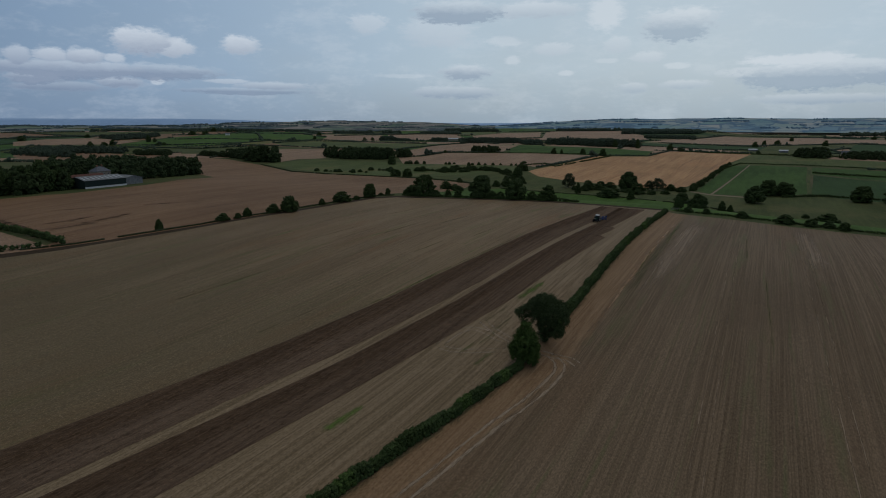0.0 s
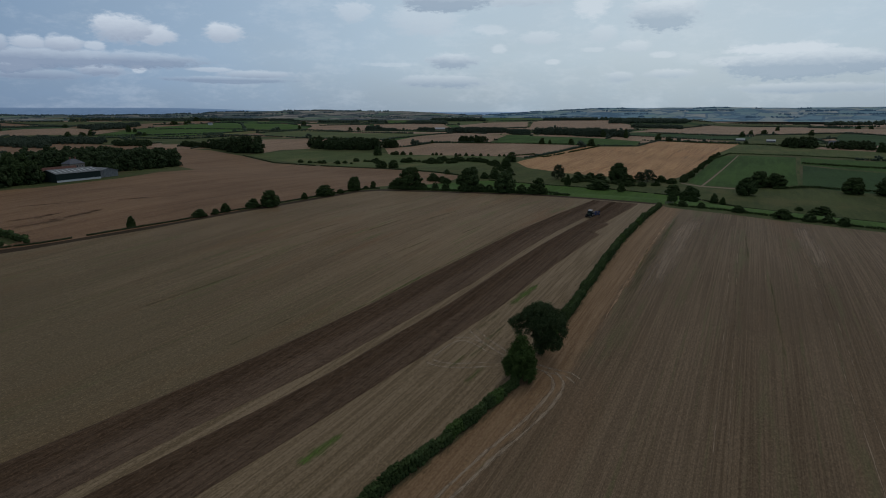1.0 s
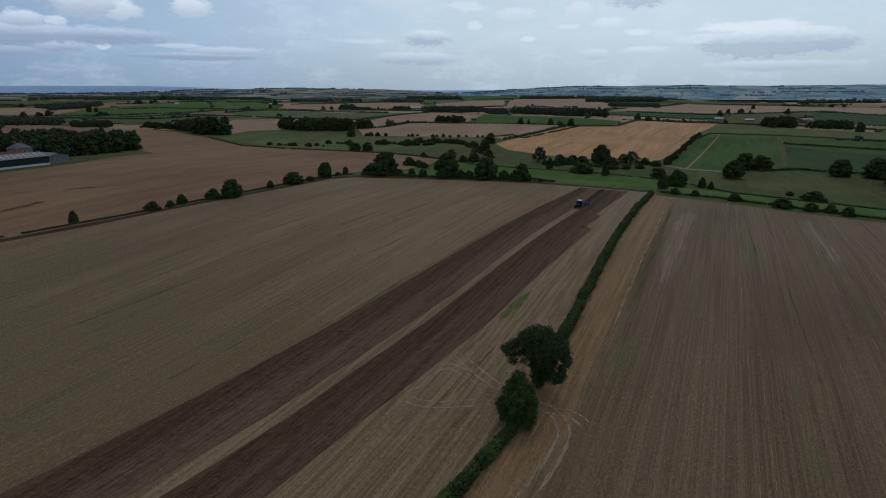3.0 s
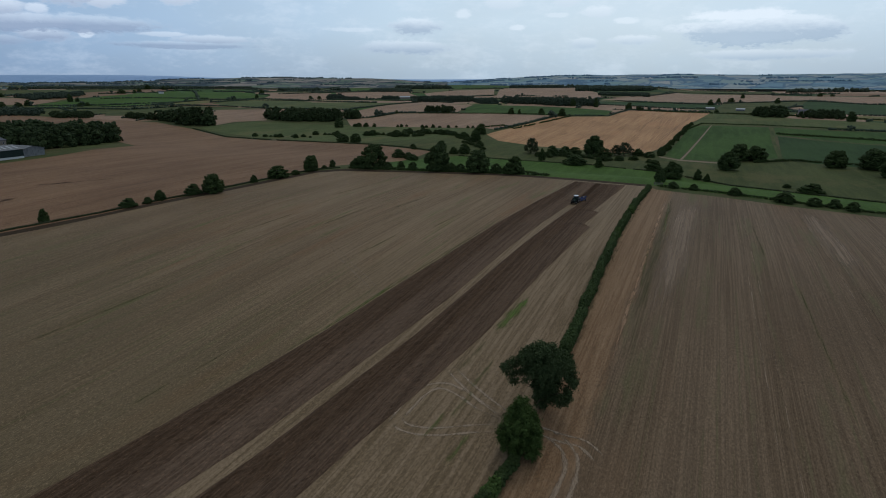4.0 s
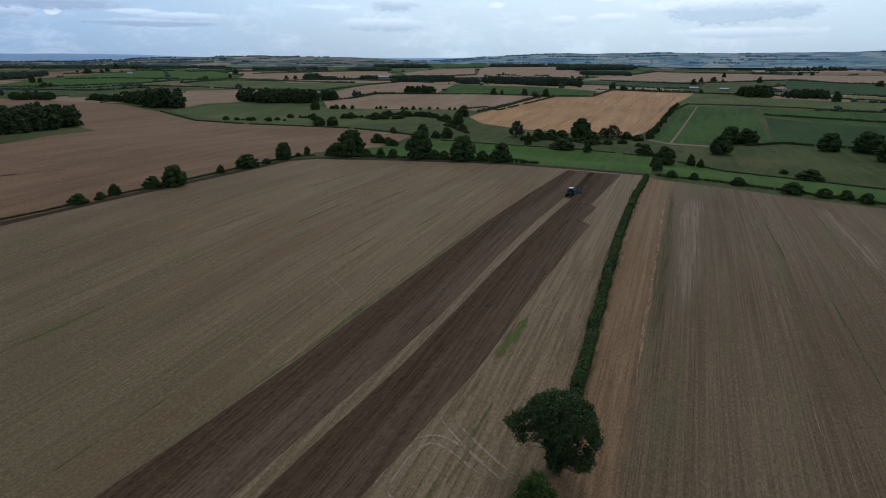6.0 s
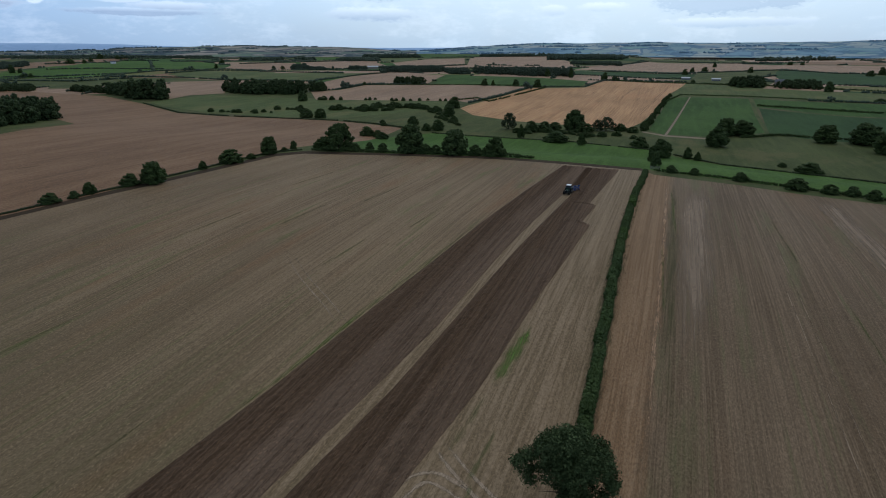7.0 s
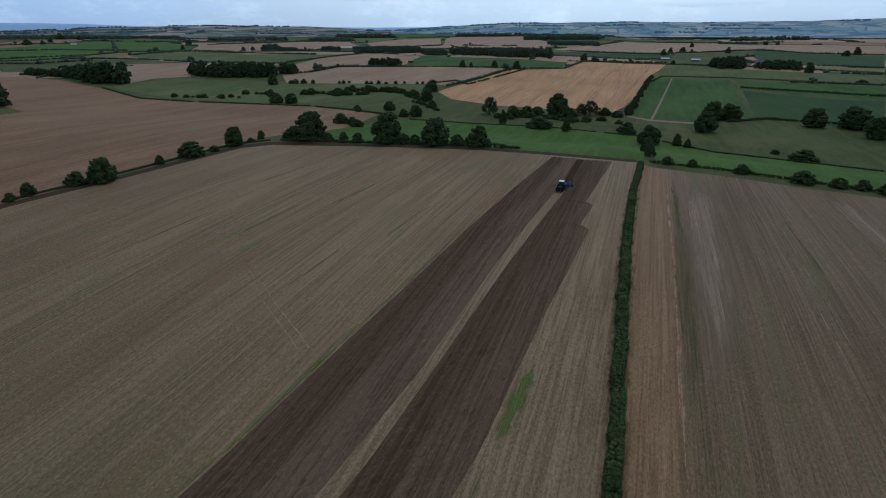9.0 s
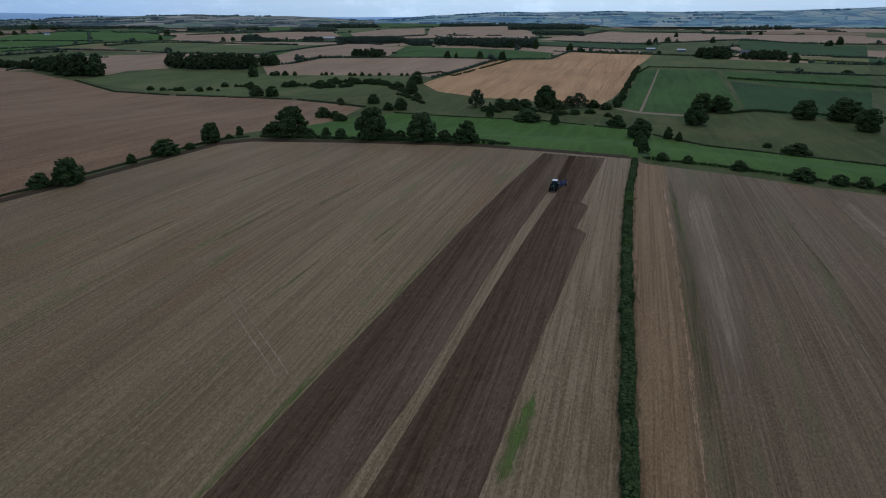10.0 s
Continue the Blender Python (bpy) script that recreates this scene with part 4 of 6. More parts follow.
plant("bush", "dark green bush on the field boundary", (-214, 210, 4.6, 7), (-210, 259, 6.0, 11), (-219, 183, 3.6, 6.5), (-195, 307, 4.2, 8))
plant("oak", "rounded dark tree on the field boundary", (-208, 283, 8.2, 8.8), (-208.5, 215.5, 8.0, 10))
plant("bush_b", "small green bush on the field boundary", (-211, 243, 3.6, 3.8), (-207, 301, 4.0, 4.2), (-217, 190, 2.6, 4), (-217, 196, 4.2, 4.8), (-208, 270, 2.4, 5), (-206, 292, 2.0, 4))
plant("sapling", "small leafy tree on the field boundary", (-229, 157, 4.9, 4.4))
plant("oak", "large dark oak behind the far hedge", (-182, 303, 13.2, 15.0), (-122, 303.5, 11.2, 13.2), (-144.5, 305, 13.4, 14.6))
plant("oak_b", "large dark tree at the wood edge by the barn", (-414, 206, 18, 14), (-413, 217, 15, 12), (-424, 217, 19, 14), (-417, 195, 18, 14), (-434, 213, 20, 14), (-421, 184, 17, 13))
plant("bush", "dense dark tree behind the far hedge", (-103, 303.5, 8.8, 10.2), (-191, 303, 6.5, 9))
plant("bush_b", "hedgerow bush behind the far field edge", (-173, 303, 4.0, 6), (-165, 303, 4.6, 5), (-158, 303, 4.4, 6), (-136, 303, 4.6, 7), (-131, 303, 4.2, 6), (-112, 303, 4.8, 7), (-92, 301, 1.8, 2.4))
plant("bush", "dark green bush on the valley side", (-208, 379, 6.0, 9), (-200, 378, 4.5, 7), (-194, 372, 4.2, 8), (-206, 444, 6.2, 8.6), (-181, 430, 7.5, 8.6), (-187, 424, 5.2, 7), (-125, 468, 8.0, 9.5), (-118, 480, 7.0, 11), (-101, 435, 7.2, 16), (-112, 488, 6, 10), (-90, 490, 6.5, 12), (-49, 433, 7.0, 11), (-67, 506, 5.6, 9), (-58, 500, 4.5, 9), (33, 382, 5.4, 12.5), (23, 395, 2.4, 4.4), (-212, 532, 6.6, 9.5), (-300, 450, 6.5, 11), (-288, 451, 7.4, 10))
plant("bush_b", "green bush along the low field hedge", (-7, 283, 3.2, 5.6), (9, 275, 4.0, 8), (18, 272.5, 3.1, 6), (24, 271.5, 3.2, 5), (29, 268, 3.3, 5), (-22, 288.5, 2.6, 4), (-30, 290, 2.8, 4.5))
plant("ash", "loose grey-green tree in the valley", (-142, 470, 12.2, 12.5), (-77, 503, 10.6, 14), (-83, 500, 8.6, 9))
plant("sapling", "upright dark green tree in the valley", (-125, 439, 9.0, 5.8), (-84, 431, 7.4, 6.2), (-22, 404, 6.4, 5.8), (-17, 399, 4.8, 4.4), (-38, 318, 4.6, 4.4), (-36, 302, 5.6, 4.6), (-36, 310, 5.0, 4.4))
plant("oak_b", "large dark oak in the valley", (-99, 496, 15.2, 16.0), (-36, 402, 10.4, 13), (-5, 454, 12.4, 14))
plant("oak", "broad dark field tree", (3, 507, 12.0, 16), (14, 510, 10.6, 16), (60.5, 495, 11.4, 15.5), (82, 494, 13.4, 21), (84, 459, 12.4, 14.5), (-199, 500, 8.6, 8))
plant("far_oak", "dark field tree in the distance", (-382, 565, 9.8, 11), (-217, 558, 9.8, 12.7), (-256, 772, 8.2, 8.9), (-246, 775, 6.1, 4.8), (-219, 784, 7.5, 8.9), (-192, 782, 9.4, 10.1),
      (-133, 961, 11.3, 11.3), (-119, 966, 7.3, 10.5), (-215, 952, 11.5, 9.1), (-182, 963, 14.8, 7.4), (-23, 1250, 10.3, 11.3), (-9, 1366, 10.1, 10.1), (15, 1404, 10.3, 13.8), (50, 1772, 11.6, 11.6),
      (99, 1403, 11.2, 12.3), (241, 1913, 9.1, 15.2), (269, 1910, 7.5, 12), (290, 1357, 10.3, 14.4), (322, 1414, 14.9, 14.9), (134, 878, 11.9, 11.9))
plant("far_oak", "dark tree in a far green vale", (-1414, 1100, 11.8, 20.9), (-1424, 1146, 9.5, 10.8), (-2152, 1787, 19.1, 29.7), (-2048, 1777, 14.6, 20.8), (-974, 1106, 9.5, 8.3), (-1098, 1266, 12.2, 13.6), (-876, 1177, 6.1, 9.7),
      (-844, 1166, 7.2, 9.6), (-1185, 809, 15.9, 11), (-1172, 815, 8.5, 8.5), (-1060, 743, 6.6, 11.1), (-1061, 758, 6.7, 9), (-1935, 1571, 13.2, 17.6), (-2113, 1857, 15.1, 17.6), (-1517, 717, 11.6, 20.7),
      (-1494, 855, 8.4, 14), (-1184, 682, 10, 13.4), (-1169, 718, 11.4, 13.6), (-1171, 702, 7.9, 15.7))
plant("bush", "small dark tree in a far hedge", (-370, 578, 3.3, 6.1), (-366, 579, 4.4, 7.2), (-358, 581, 4.4, 6.1), (-349, 583, 3.8, 4.4), (-324, 590, 2.7, 3.3), (-320, 591, 3.3, 3.8), (-317, 597, 2.2, 3.3), (-296, 593, 3.3, 4.3), (-292, 594, 2.7, 4.3),
      (-285, 596, 3.8, 4.3), (-278, 598, 2.2, 3.8), (-269, 600, 3.2, 3.8), (-263, 607, 2.2, 3.3), (-249, 605, 2.7, 3.2), (-244, 607, 2.7, 3.2), (-406, 737, 4.2, 6.3), (158, 768, 3.9, 11.2), (-13, 976, 5.5, 7.1))
# scrub down the valley floor, thick and low along old banks
sr = random.Random(21)
for line, every, big_, spread in (
        [((-400, 456), (-378, 459), (-362, 462), (-345, 468)), 4.5, 6, 2.5], [((-358, 492), (-345, 503), (-325, 483)), 4.5, 7, 3.0],
        [((-310, 506), (-296, 513), (-290, 522), (-276, 545), (-253, 546), (-226, 532), (-208, 505)), 3.2, 8, 4.0],
        [((-292, 513), (-272, 505), (-265, 525)), 4.5, 8, 3.5], [((-232, 440), (-218, 432)), 5.0, 5, 2.0],
        [((-204, 492), (-186, 474), (-176, 464)), 3.5, 6, 3.0], [((-132, 455), (-120, 468), (-100, 480), (-82, 470), (-60, 475)), 4.0, 7, 4.0]):
    for (ax, ay), (bx, by) in zip(line, line[1:]):
        d = math.dist((ax, ay), (bx, by))
        for k in range(max(1, int(d / every))):
            f = (k + sr.random()) / max(1, int(d / every))
            w = sr.uniform(0.5, 1.15) * big_
            plant("bush" if sr.random() < 0.7 else "bush_b", "dark thorn scrub on the valley floor", (ax + (bx - ax) * f + sr.gauss(0, spread), ay + (by - ay) * f + sr.gauss(0, spread), w * sr.uniform(0.42, 0.62), w))
# along the edge of the corn
for k in range(44):
    f = k / 43
    w = sr.uniform(2.0, 4.2) * (1.5 - 0.5 * f)
    plant("bush", "bush in the hedge beside the corn", (-52 + 13 * f + sr.uniform(-1.5, 1.5), 512 + 270 * f, w * sr.uniform(0.7, 1.0), w))

tr = random.Random(8)
for kind, spots in PLACED.items():
    proto = PATTERNS[kind]
    for x, y, tall, width, label in spots[1:]:
        tagged(place(proto, x, y, tall, width, tr.uniform(0, 360), label), group=label.split(" ", 1)[1])
    x, y, tall, width, label = spots[0]
    proto.matrix_basis = pose(x, y, height(x, y) - 0.05, 0, 0, 40) @ Matrix.Diagonal((width, width, tall, 1))
    tagged(proto, label, group=label.split(" ", 1)[1])

# the two trees in the near hedge
OAK = [(-0.2, 0.6, 7.4, 2.9), (-1.9, 0.4, 7.5, 1.8), (1.4, 0.2, 7.4, 2.0), (-5.0, 0.0, 5.7, 1.25), (-3.8, 0.5, 6.4, 1.2), (-3.7, -0.3, 4.3, 1.0), (-2.6, 0.2, 5.0, 1.0), (2.9, 0.6, 6.5, 1.8), (3.9, 0.2, 5.2, 1.2),
       (2.9, -1.0, 3.4, 1.6), (1.7, -0.5, 4.6, 1.3), (-0.2, 3.0, 6.8, 2.3), (2.0, 2.6, 6.8, 1.8), (-2.5, 2.4, 6.7, 1.8), (0.4, -1.4, 6.4, 1.7),
       (-0.1, -0.2, 0.9, 0.85), (0.0, -0.2, 2.0, 1.0), (0.0, -0.3, 3.2, 1.1), (-0.2, 0.2, 4.4, 1.3), (-1.5, 0.3, 5.3, 1.3), (1.5, -0.4, 2.9, 1.1), (-1.0, 0.2, 4.0, 0.8)]
big = make_tree("tree", 43, 10.3, 12.6, 1.4, 620, 52, 0.15, "leaf_oak", 9, label="big dark green oak with open crown in the hedge", core=0.30, size=0.052, shape=OAK)
big.matrix_basis = pose(-37.2, 110.5, height(-37.0, 110.5) - 0.05, 0, 0, 0)
small = make_tree("tree", 42, 8.3, 6.3, 0.5, 480, 44, 0.125, "leaf_light", 6, 7, 0.35, 0.085, "smaller bright green bushy tree in the hedge", core=0.5)
small.matrix_basis = pose(-37.1, 99.4, height(-36.8, 99.4) - 0.05, 0, 0, 75)

# ---- hedges ----


def hedge(name, label, pts, tall, wide, mat, seed, leaf=0.14, per=26, step=0.7, gap=0.0, rough=0.3, section=12.0, fine=0.36):
    """A clipped or straggling hedge along a line, in shrubs that grow side by side; its leaves reach the ground. fine: size of its clumps."""
    r = np.random.default_rng(seed)
    top_ob = tagged(new(name), label, "hedge")
    sections, run = {}, 0.0
    for (ax, ay), (bx, by) in zip(pts, pts[1:]):
        d = math.hypot(bx - ax, by - ay)
        for k in range(max(1, int(d / step))):
            f = (k + r.uniform()) / max(1, int(d / step))
            x, y = ax + (bx - ax) * f, ay + (by - ay) * f
            u = noise.noise((x * 0.11, y * 0.11, seed))
            if u < gap - 0.6:
                continue
            clumps = sections.setdefault(int((run + d * f) / section), [])
            top = tall * (1 + rough * noise.noise((x * 0.23, y * 0.23, seed + 5)) + 0.5 * rough * u)
            girth = wide * (1 + 0.3 * noise.noise((x * 0.4, y * 0.4, seed + 9)))
            rad = wide * fine
            shift = 0.2 * wide * noise.noise((x * 0.3, y * 0.3, seed + 2))
            layers = np.arange(rad * 0.7, max(rad * 0.8, top - rad * 0.6), rad * 1.1)
            for z in layers:
                swell = girth * (0.5 - 0.16 * (z / top) ** 2) - rad * 0.7
                for side in ((-1, 0, 1) if fine < 0.3 else (r.choice((-1, 0, 1)),)):
                    clumps.append((x + shift + side * swell * r.uniform(0.75, 1.1), y + r.normal() * 0.2, height(x, y) + z, rad * r.uniform(0.75, 1.15)))
            for side in ((-0.5, 0.5) if fine < 0.3 else (0,)):
                clumps.append((x + shift + girth * 0.3 * (side + r.normal() * 0.25), y, height(x, y) + max(rad * 0.5, top - rad * 0.8 * r.uniform(0.6, 1.3)), rad * r.uniform(0.6, 1.05)))
        run += d
    for k in sorted(sections):
        V, Fs = leafage(r, sections[k], per, leaf, 0.72)
        part_mesh("shrub", mesh_of("shrub", V, Fs, M["leaf_light" if mat == "leaf" and fine < 0.3 and r.uniform() < 0.14 else mat]), top_ob)
    return top_ob


hedge("hedge", "long clipped dark green hedge between two stubble fields", [(-54, -30), (-46.2, 30), (-43.8, 50), (-42.0, 62), (-40.1, 75), (-38.0, 90), (-37.0, 97)], 1.9, 1.7, "leaf", 51, 0.085, 22, 0.36, 0.0, 0.4, 3.0, 0.25)
hedge("hedge", "long green field hedge running to the far corner", [(-37.2, 113), (-37.7, 132), (-38.9, 165), (-39.9, 205), (-40.0, 245), (-38.8, 285)], 2.1, 2.1, "leaf", 52, 0.085, 22, 0.36, 0.0, 0.4, 3.0, 0.25)
hedge("hedge", "low dark hedge along the far field edge", [(-195, 299), (-150, 301.5), (-100, 302), (-85, 301)], 1.5, 2.0, "leaf", 53, 0.2, 12, 0.6)
hedge("hedge", "low straggling hedge behind the dull stubble field", [(-36, 291), (-12, 285.5), (30, 269), (75, 255), (180, 220)], 0.9, 1.2, "leaf", 54, 0.18, 12, 0.5, 0.1)
hedge("hedge", "low grassy bank along the field boundary", [(-254, 104), (-238, 126), (-229, 150), (-221, 172), (-214, 210), (-210, 285), (-200, 298)], 0.5, 1.5, "leaf_grey", 55, 0.16, 10, 0.4, 0.25, fine=0.24)
hedge("hedge", "thick dark hedge dividing the brown fields", [(-242, 124), (-251, 125), (-274, 127), (-300, 128), (-420, 110)], 3.0, 3.5, "leaf", 56, 0.3, 12, 1.2)
hedge("hedge", "short dark hedge beside the field corner", [(-247, 119), (-250, 112), (-256, 104)], 2.2, 3.0, "leaf", 66, 0.3, 12, 1.2)
hedge("hedge", "dark hedge between meadow and pasture", [(12, 498), (37, 518), (108, 506), (300, 438)], 1.8, 2.2, "leaf", 57, 0.3, 8, 0.8)
hedge("hedge", "dark clipped hedge between green fields", [(42, 703), (160, 664), (330, 605)], 2.0, 2.6, "leaf", 58, 0.35, 7, 0.9)
hedge("hedge", "thin hedge along the path by the meadow", [(-46, 690), (-28, 788), (40, 789), (184, 754), (380, 694)], 1.4, 2.2, "leaf", 59, 0.35, 6, 1.0, -0.1)
hedge("hedge", "hedge between corn and pasture", [(-130, 968), (-22, 961), (80, 955), (225, 880)], 2.2, 3.0, "leaf", 60, 0.4, 6, 1.1)
hedge("hedge", "straggling hedge beside the stubble", [(-181, 782), (-262, 774), (-376, 743)], 1.4, 2.6, "leaf", 61, 0.4, 6, 1.2, 0.2)
hedge("hedge", "hedge row beside the corn", [(-240, 607), (-222, 640), (-203, 619), (-181, 782)], 1.6, 2.4, "leaf", 62, 0.4, 6, 1.2, 0.25)
hedge("hedge", "grassy ditch line through the bright meadow", [(-180, 416), (-149, 424), (-96, 440), (-43, 426), (-5, 389), (65, 366)], 0.6, 1.6, "leaf_grey", 63, 0.2, 7, 0.7, 0.1)
hedge("hedge", "rough boundary between slope and stubble", [(-203, 425), (-263, 439), (-363, 434), (-420, 440), (-519, 494)], 0.8, 2.0, "leaf_grey", 64, 0.25, 7, 0.9, 0.2)

# ---- woods ----


def wood(label, outline, tall, n, seed, leaf=0.5, per=6, clumps=50, wide=9.0, mat="leaf_wood", fine=0.085):
    """A wood of many billowing crowns crowded together inside an outline."""
    r = np.random.default_rng(seed)
    xs, ys = [p[0] for p in outline], [p[1] for p in outline]
    spots = []
    tries = 0
    while len(spots) < n and tries < 20000:
        tries += 1
        x, y = r.uniform(min(xs), max(xs)), r.uniform(min(ys), max(ys))
        if inside(outline, x, y) and all((x - a) ** 2 + (y - b) ** 2 > (wide * 0.42) ** 2 for a, b in spots):
            spots.append((x, y))
    all_clumps = []
    for x, y in spots:
        w, t = wide * r.uniform(0.75, 1.2), tall * r.uniform(0.78, 1.06)
        z = height(x, y)
        lobes = dome(r, w, 0, t, 0.15, 0.45)
        all_clumps += [(x + a, y + b, z + max(c, d * 0.5), d) for a, b, c, d in billows(r, lobes, clumps, wide * fine)]
    V, Fs = leafage(r, all_clumps, per, leaf, 0.85)
    return tagged(new("woodland", mesh_of("woodland", V, Fs, M[mat])), label, "woodland", kind="stuff")


wood("dark mixed wood beside the farm buildings", ((-540, 60), (-432, 100), (-418, 150), (-408, 190), (-404, 208), (-408, 218), (-420, 222), (-440, 218), (-470, 226), (-540, 210)), 15, 130, 71, 0.34, 5, 64, 13)
wood("dark wood sheltering the farm from behind", ((-426, 276), (-434, 316), (-458, 356), (-480, 376), (-540, 396), (-570, 340), (-550, 270), (-500, 258), (-462, 268)), 16, 130, 72, 0.34, 5, 64, 13)
wood("small dark copse on the hill shoulder", ((-680, 583), (-676, 604), (-607, 580), (-560, 556), (-575, 530), (-638, 554)), 12.5, 36, 73, 0.36, 6, 60, 12)
wood("tall rounded trees ending the copse", ((-607, 562), (-549, 548), (-529, 527), (-549, 521), (-580, 530)), 19, 13, 85, 0.40, 8, 110, 17)
wood("low thicket beside the copse", ((-736, 586), (-695, 580), (-675, 564), (-713, 570)), 7.5, 20, 74, 0.4, 6, 40, 9)
wood("pair of small trees beside the copse", ((-691, 581), (-676, 577), (-657, 562), (-671, 565)), 8.5, 6, 86, 0.4, 6, 40, 8)
wood("long dark copse above the valley", ((-534, 629), (-503, 649), (-443, 651), (-427, 637), (-422, 619), (-471, 609), (-514, 609)), 14.5, 46, 75, 0.38, 7, 90, 14)
wood("dark rounded trees ending the long copse", ((-441, 670), (-422, 668), (-412, 653), (-427, 649)), 11.5, 6, 87, 0.4, 7, 70, 12)
wood("small copse in the stubble", ((-381, 780), (-344, 780), (-336, 760), (-371, 759)), 9.5, 16, 76, 0.45, 6, 50, 11)
wood("dark square copse at a field corner", ((-418, 1060), (-385, 1060), (-340, 958), (-375, 970)), 8.5, 40, 77, 0.6, 5, 34, 13, mat="leaf_hazed")
wood("clump of dark trees on the tan hill", ((-858, 1223), (-870, 1290), (-798, 1198), (-792, 1132)), 9.5, 34, 88, 0.7, 5, 30, 13, mat="leaf_hazed")
wood("low line of trees on the tan hill", ((-811, 1224), (-786, 1242), (-734, 1162), (-761, 1149)), 6, 22, 89, 0.7, 5, 24, 12, mat="leaf_hazed")
wood("dark trees by the far barn", ((-720, 1250), (-690, 1262), (-653, 1196), (-690, 1182)), 9, 24, 92, 0.7, 5, 30, 13, mat="leaf_hazed")
wood("long belt of dark woodland", ((-600, 1160), (-560, 1220), (-500, 1230), (-428, 1079), (-462, 1043), (-527, 1044)), 11, 110, 78, 0.7, 5, 34, 14, mat="leaf_hazed")
wood("dark belt of trees behind the green pasture", ((-378, 1090), (-300, 1060), (-197, 1040), (-187, 987), (-238, 937), (-281, 974), (-333, 980)), 11, 110, 94, 0.6, 5, 36, 14, mat="leaf_hazed")
wood("far dark wood in the vale", ((-1158, 531), (-1212, 613), (-1142, 626), (-1005, 641), (-906, 578), (-1010, 553), (-887, 477), (-942, 476), (-1083, 496)), 9, 170, 79, 0.6, 4, 34, 15, mat="leaf_hazed")
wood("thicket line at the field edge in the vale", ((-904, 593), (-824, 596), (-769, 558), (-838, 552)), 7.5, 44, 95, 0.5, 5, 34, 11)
wood("far wood round a farm in the vale", ((-1425, 849), (-1457, 933), (-1495, 1050), (-1293, 908), (-1301, 812)), 9, 70, 96, 0.8, 4, 26, 17, mat="leaf_hazed")
wood("dark woodland under the blue moor", ((-2600, 1500), (-2333, 1723), (-2102, 1998), (-1900, 2131), (-1960, 2200), (-2220, 2060), (-2600, 1800)), 10, 220, 98, 1.4, 4, 14, 24, fine=0.14, mat="leaf_hazed")
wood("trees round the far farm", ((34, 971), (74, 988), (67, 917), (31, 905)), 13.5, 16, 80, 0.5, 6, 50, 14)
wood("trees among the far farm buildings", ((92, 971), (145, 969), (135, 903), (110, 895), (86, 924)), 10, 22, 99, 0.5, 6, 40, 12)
wood("dark plantation on the far hillside", ((-1300, 2180), (-1160, 2200), (-922, 1775), (-1018, 1693)), 9, 150, 81, 1.2, 4, 14, 22, fine=0.14, mat="leaf_hazed")
wood("long dark wood below the ridge", ((-1398, 2541), (-1186, 2646), (-1120, 2560), (-1330, 2440)), 14, 70, 82, 1.6, 4, 14, 26, fine=0.14, mat="leaf_hazed")
wood("dark far wood behind tan fields", ((-891, 2800), (-672, 2850), (-650, 2712), (-892, 2720)), 12, 60, 83, 1.6, 4, 14, 26, fine=0.14, mat="leaf_hazed")
wood("dark plantation strip far off", ((-548, 2578), (-257, 2700), (-235, 2463), (-483, 2264)), 13, 150, 84, 1.6, 4, 14, 24, fine=0.14, mat="leaf_hazed")
wood("narrow dark plantation in far fields", ((-367, 2081), (-213, 2030), (-189, 1819), (-219, 1841), (-344, 1943)), 8, 110, 100, 1.2, 4, 14, 17, fine=0.14, mat="leaf_hazed")

# far hedgerows with their trees, too many to count
FIELD_HEDGES = [
    ((-908, 901), (-926, 1016), (-796, 1051), (-579, 978)),
    ((-925, 812), (-773, 806), (-654, 765), (-510, 762), (-501, 824), (-510, 1010)),
    ((-1002, 742), (-960, 766), (-952, 806), (-987, 948), (-945, 1084), (-818, 1072)),
    ((-427, 649), (-410, 677), (-406, 740), (-329, 769)),
    ((-198, 771), (-206, 673), (-217, 598)),
    ((-200, 780), (-141, 830), (-132, 963)),
    ((-153, 941), (-82, 993), (-20, 999)),
    ((-232, 1246), (-100, 1317), (-37, 1298), (174, 1571)),
    ((-44, 1078), (-131, 1077), (-206, 1034)),
    ((232, 1995), (34, 2345), (-140, 2460), (-196, 1935)),
    ((176, 1587), (247, 1443), (374, 1439)),
    ((125, 1274), (54, 1092)),
    ((112, 1053), (175, 1020), (249, 1012)),
    ((-1440, 1055), (-1456, 1148), (-1946, 1710), (-1772, 1765), (-1103, 1262)),
    ((-1084, 1240), (-1042, 1520), (-1008, 1702)),
    ((-1783, 1678), (-1002, 962)),
    ((-810, 1106), (-738, 1178), (-577, 1169)),
    ((-1214, 894), (-1155, 963), (-1030, 1017)),
    ((-731, 1451), (-665, 1509), (-608, 1697)),
    ((95, 763), (134, 758), (173, 753)),
    ((-1169, 718), (-1038, 774), (-974, 888)),
    ((-1102, 698), (-892, 711), (-858, 782)),
    ((-1909, 879), (-1524, 880), (-2017, 1412)),
    ((-728, 570), (-710, 648), (-694, 702)),
    ((-845, 1234), (-734, 1239), (-731, 1451)),
]


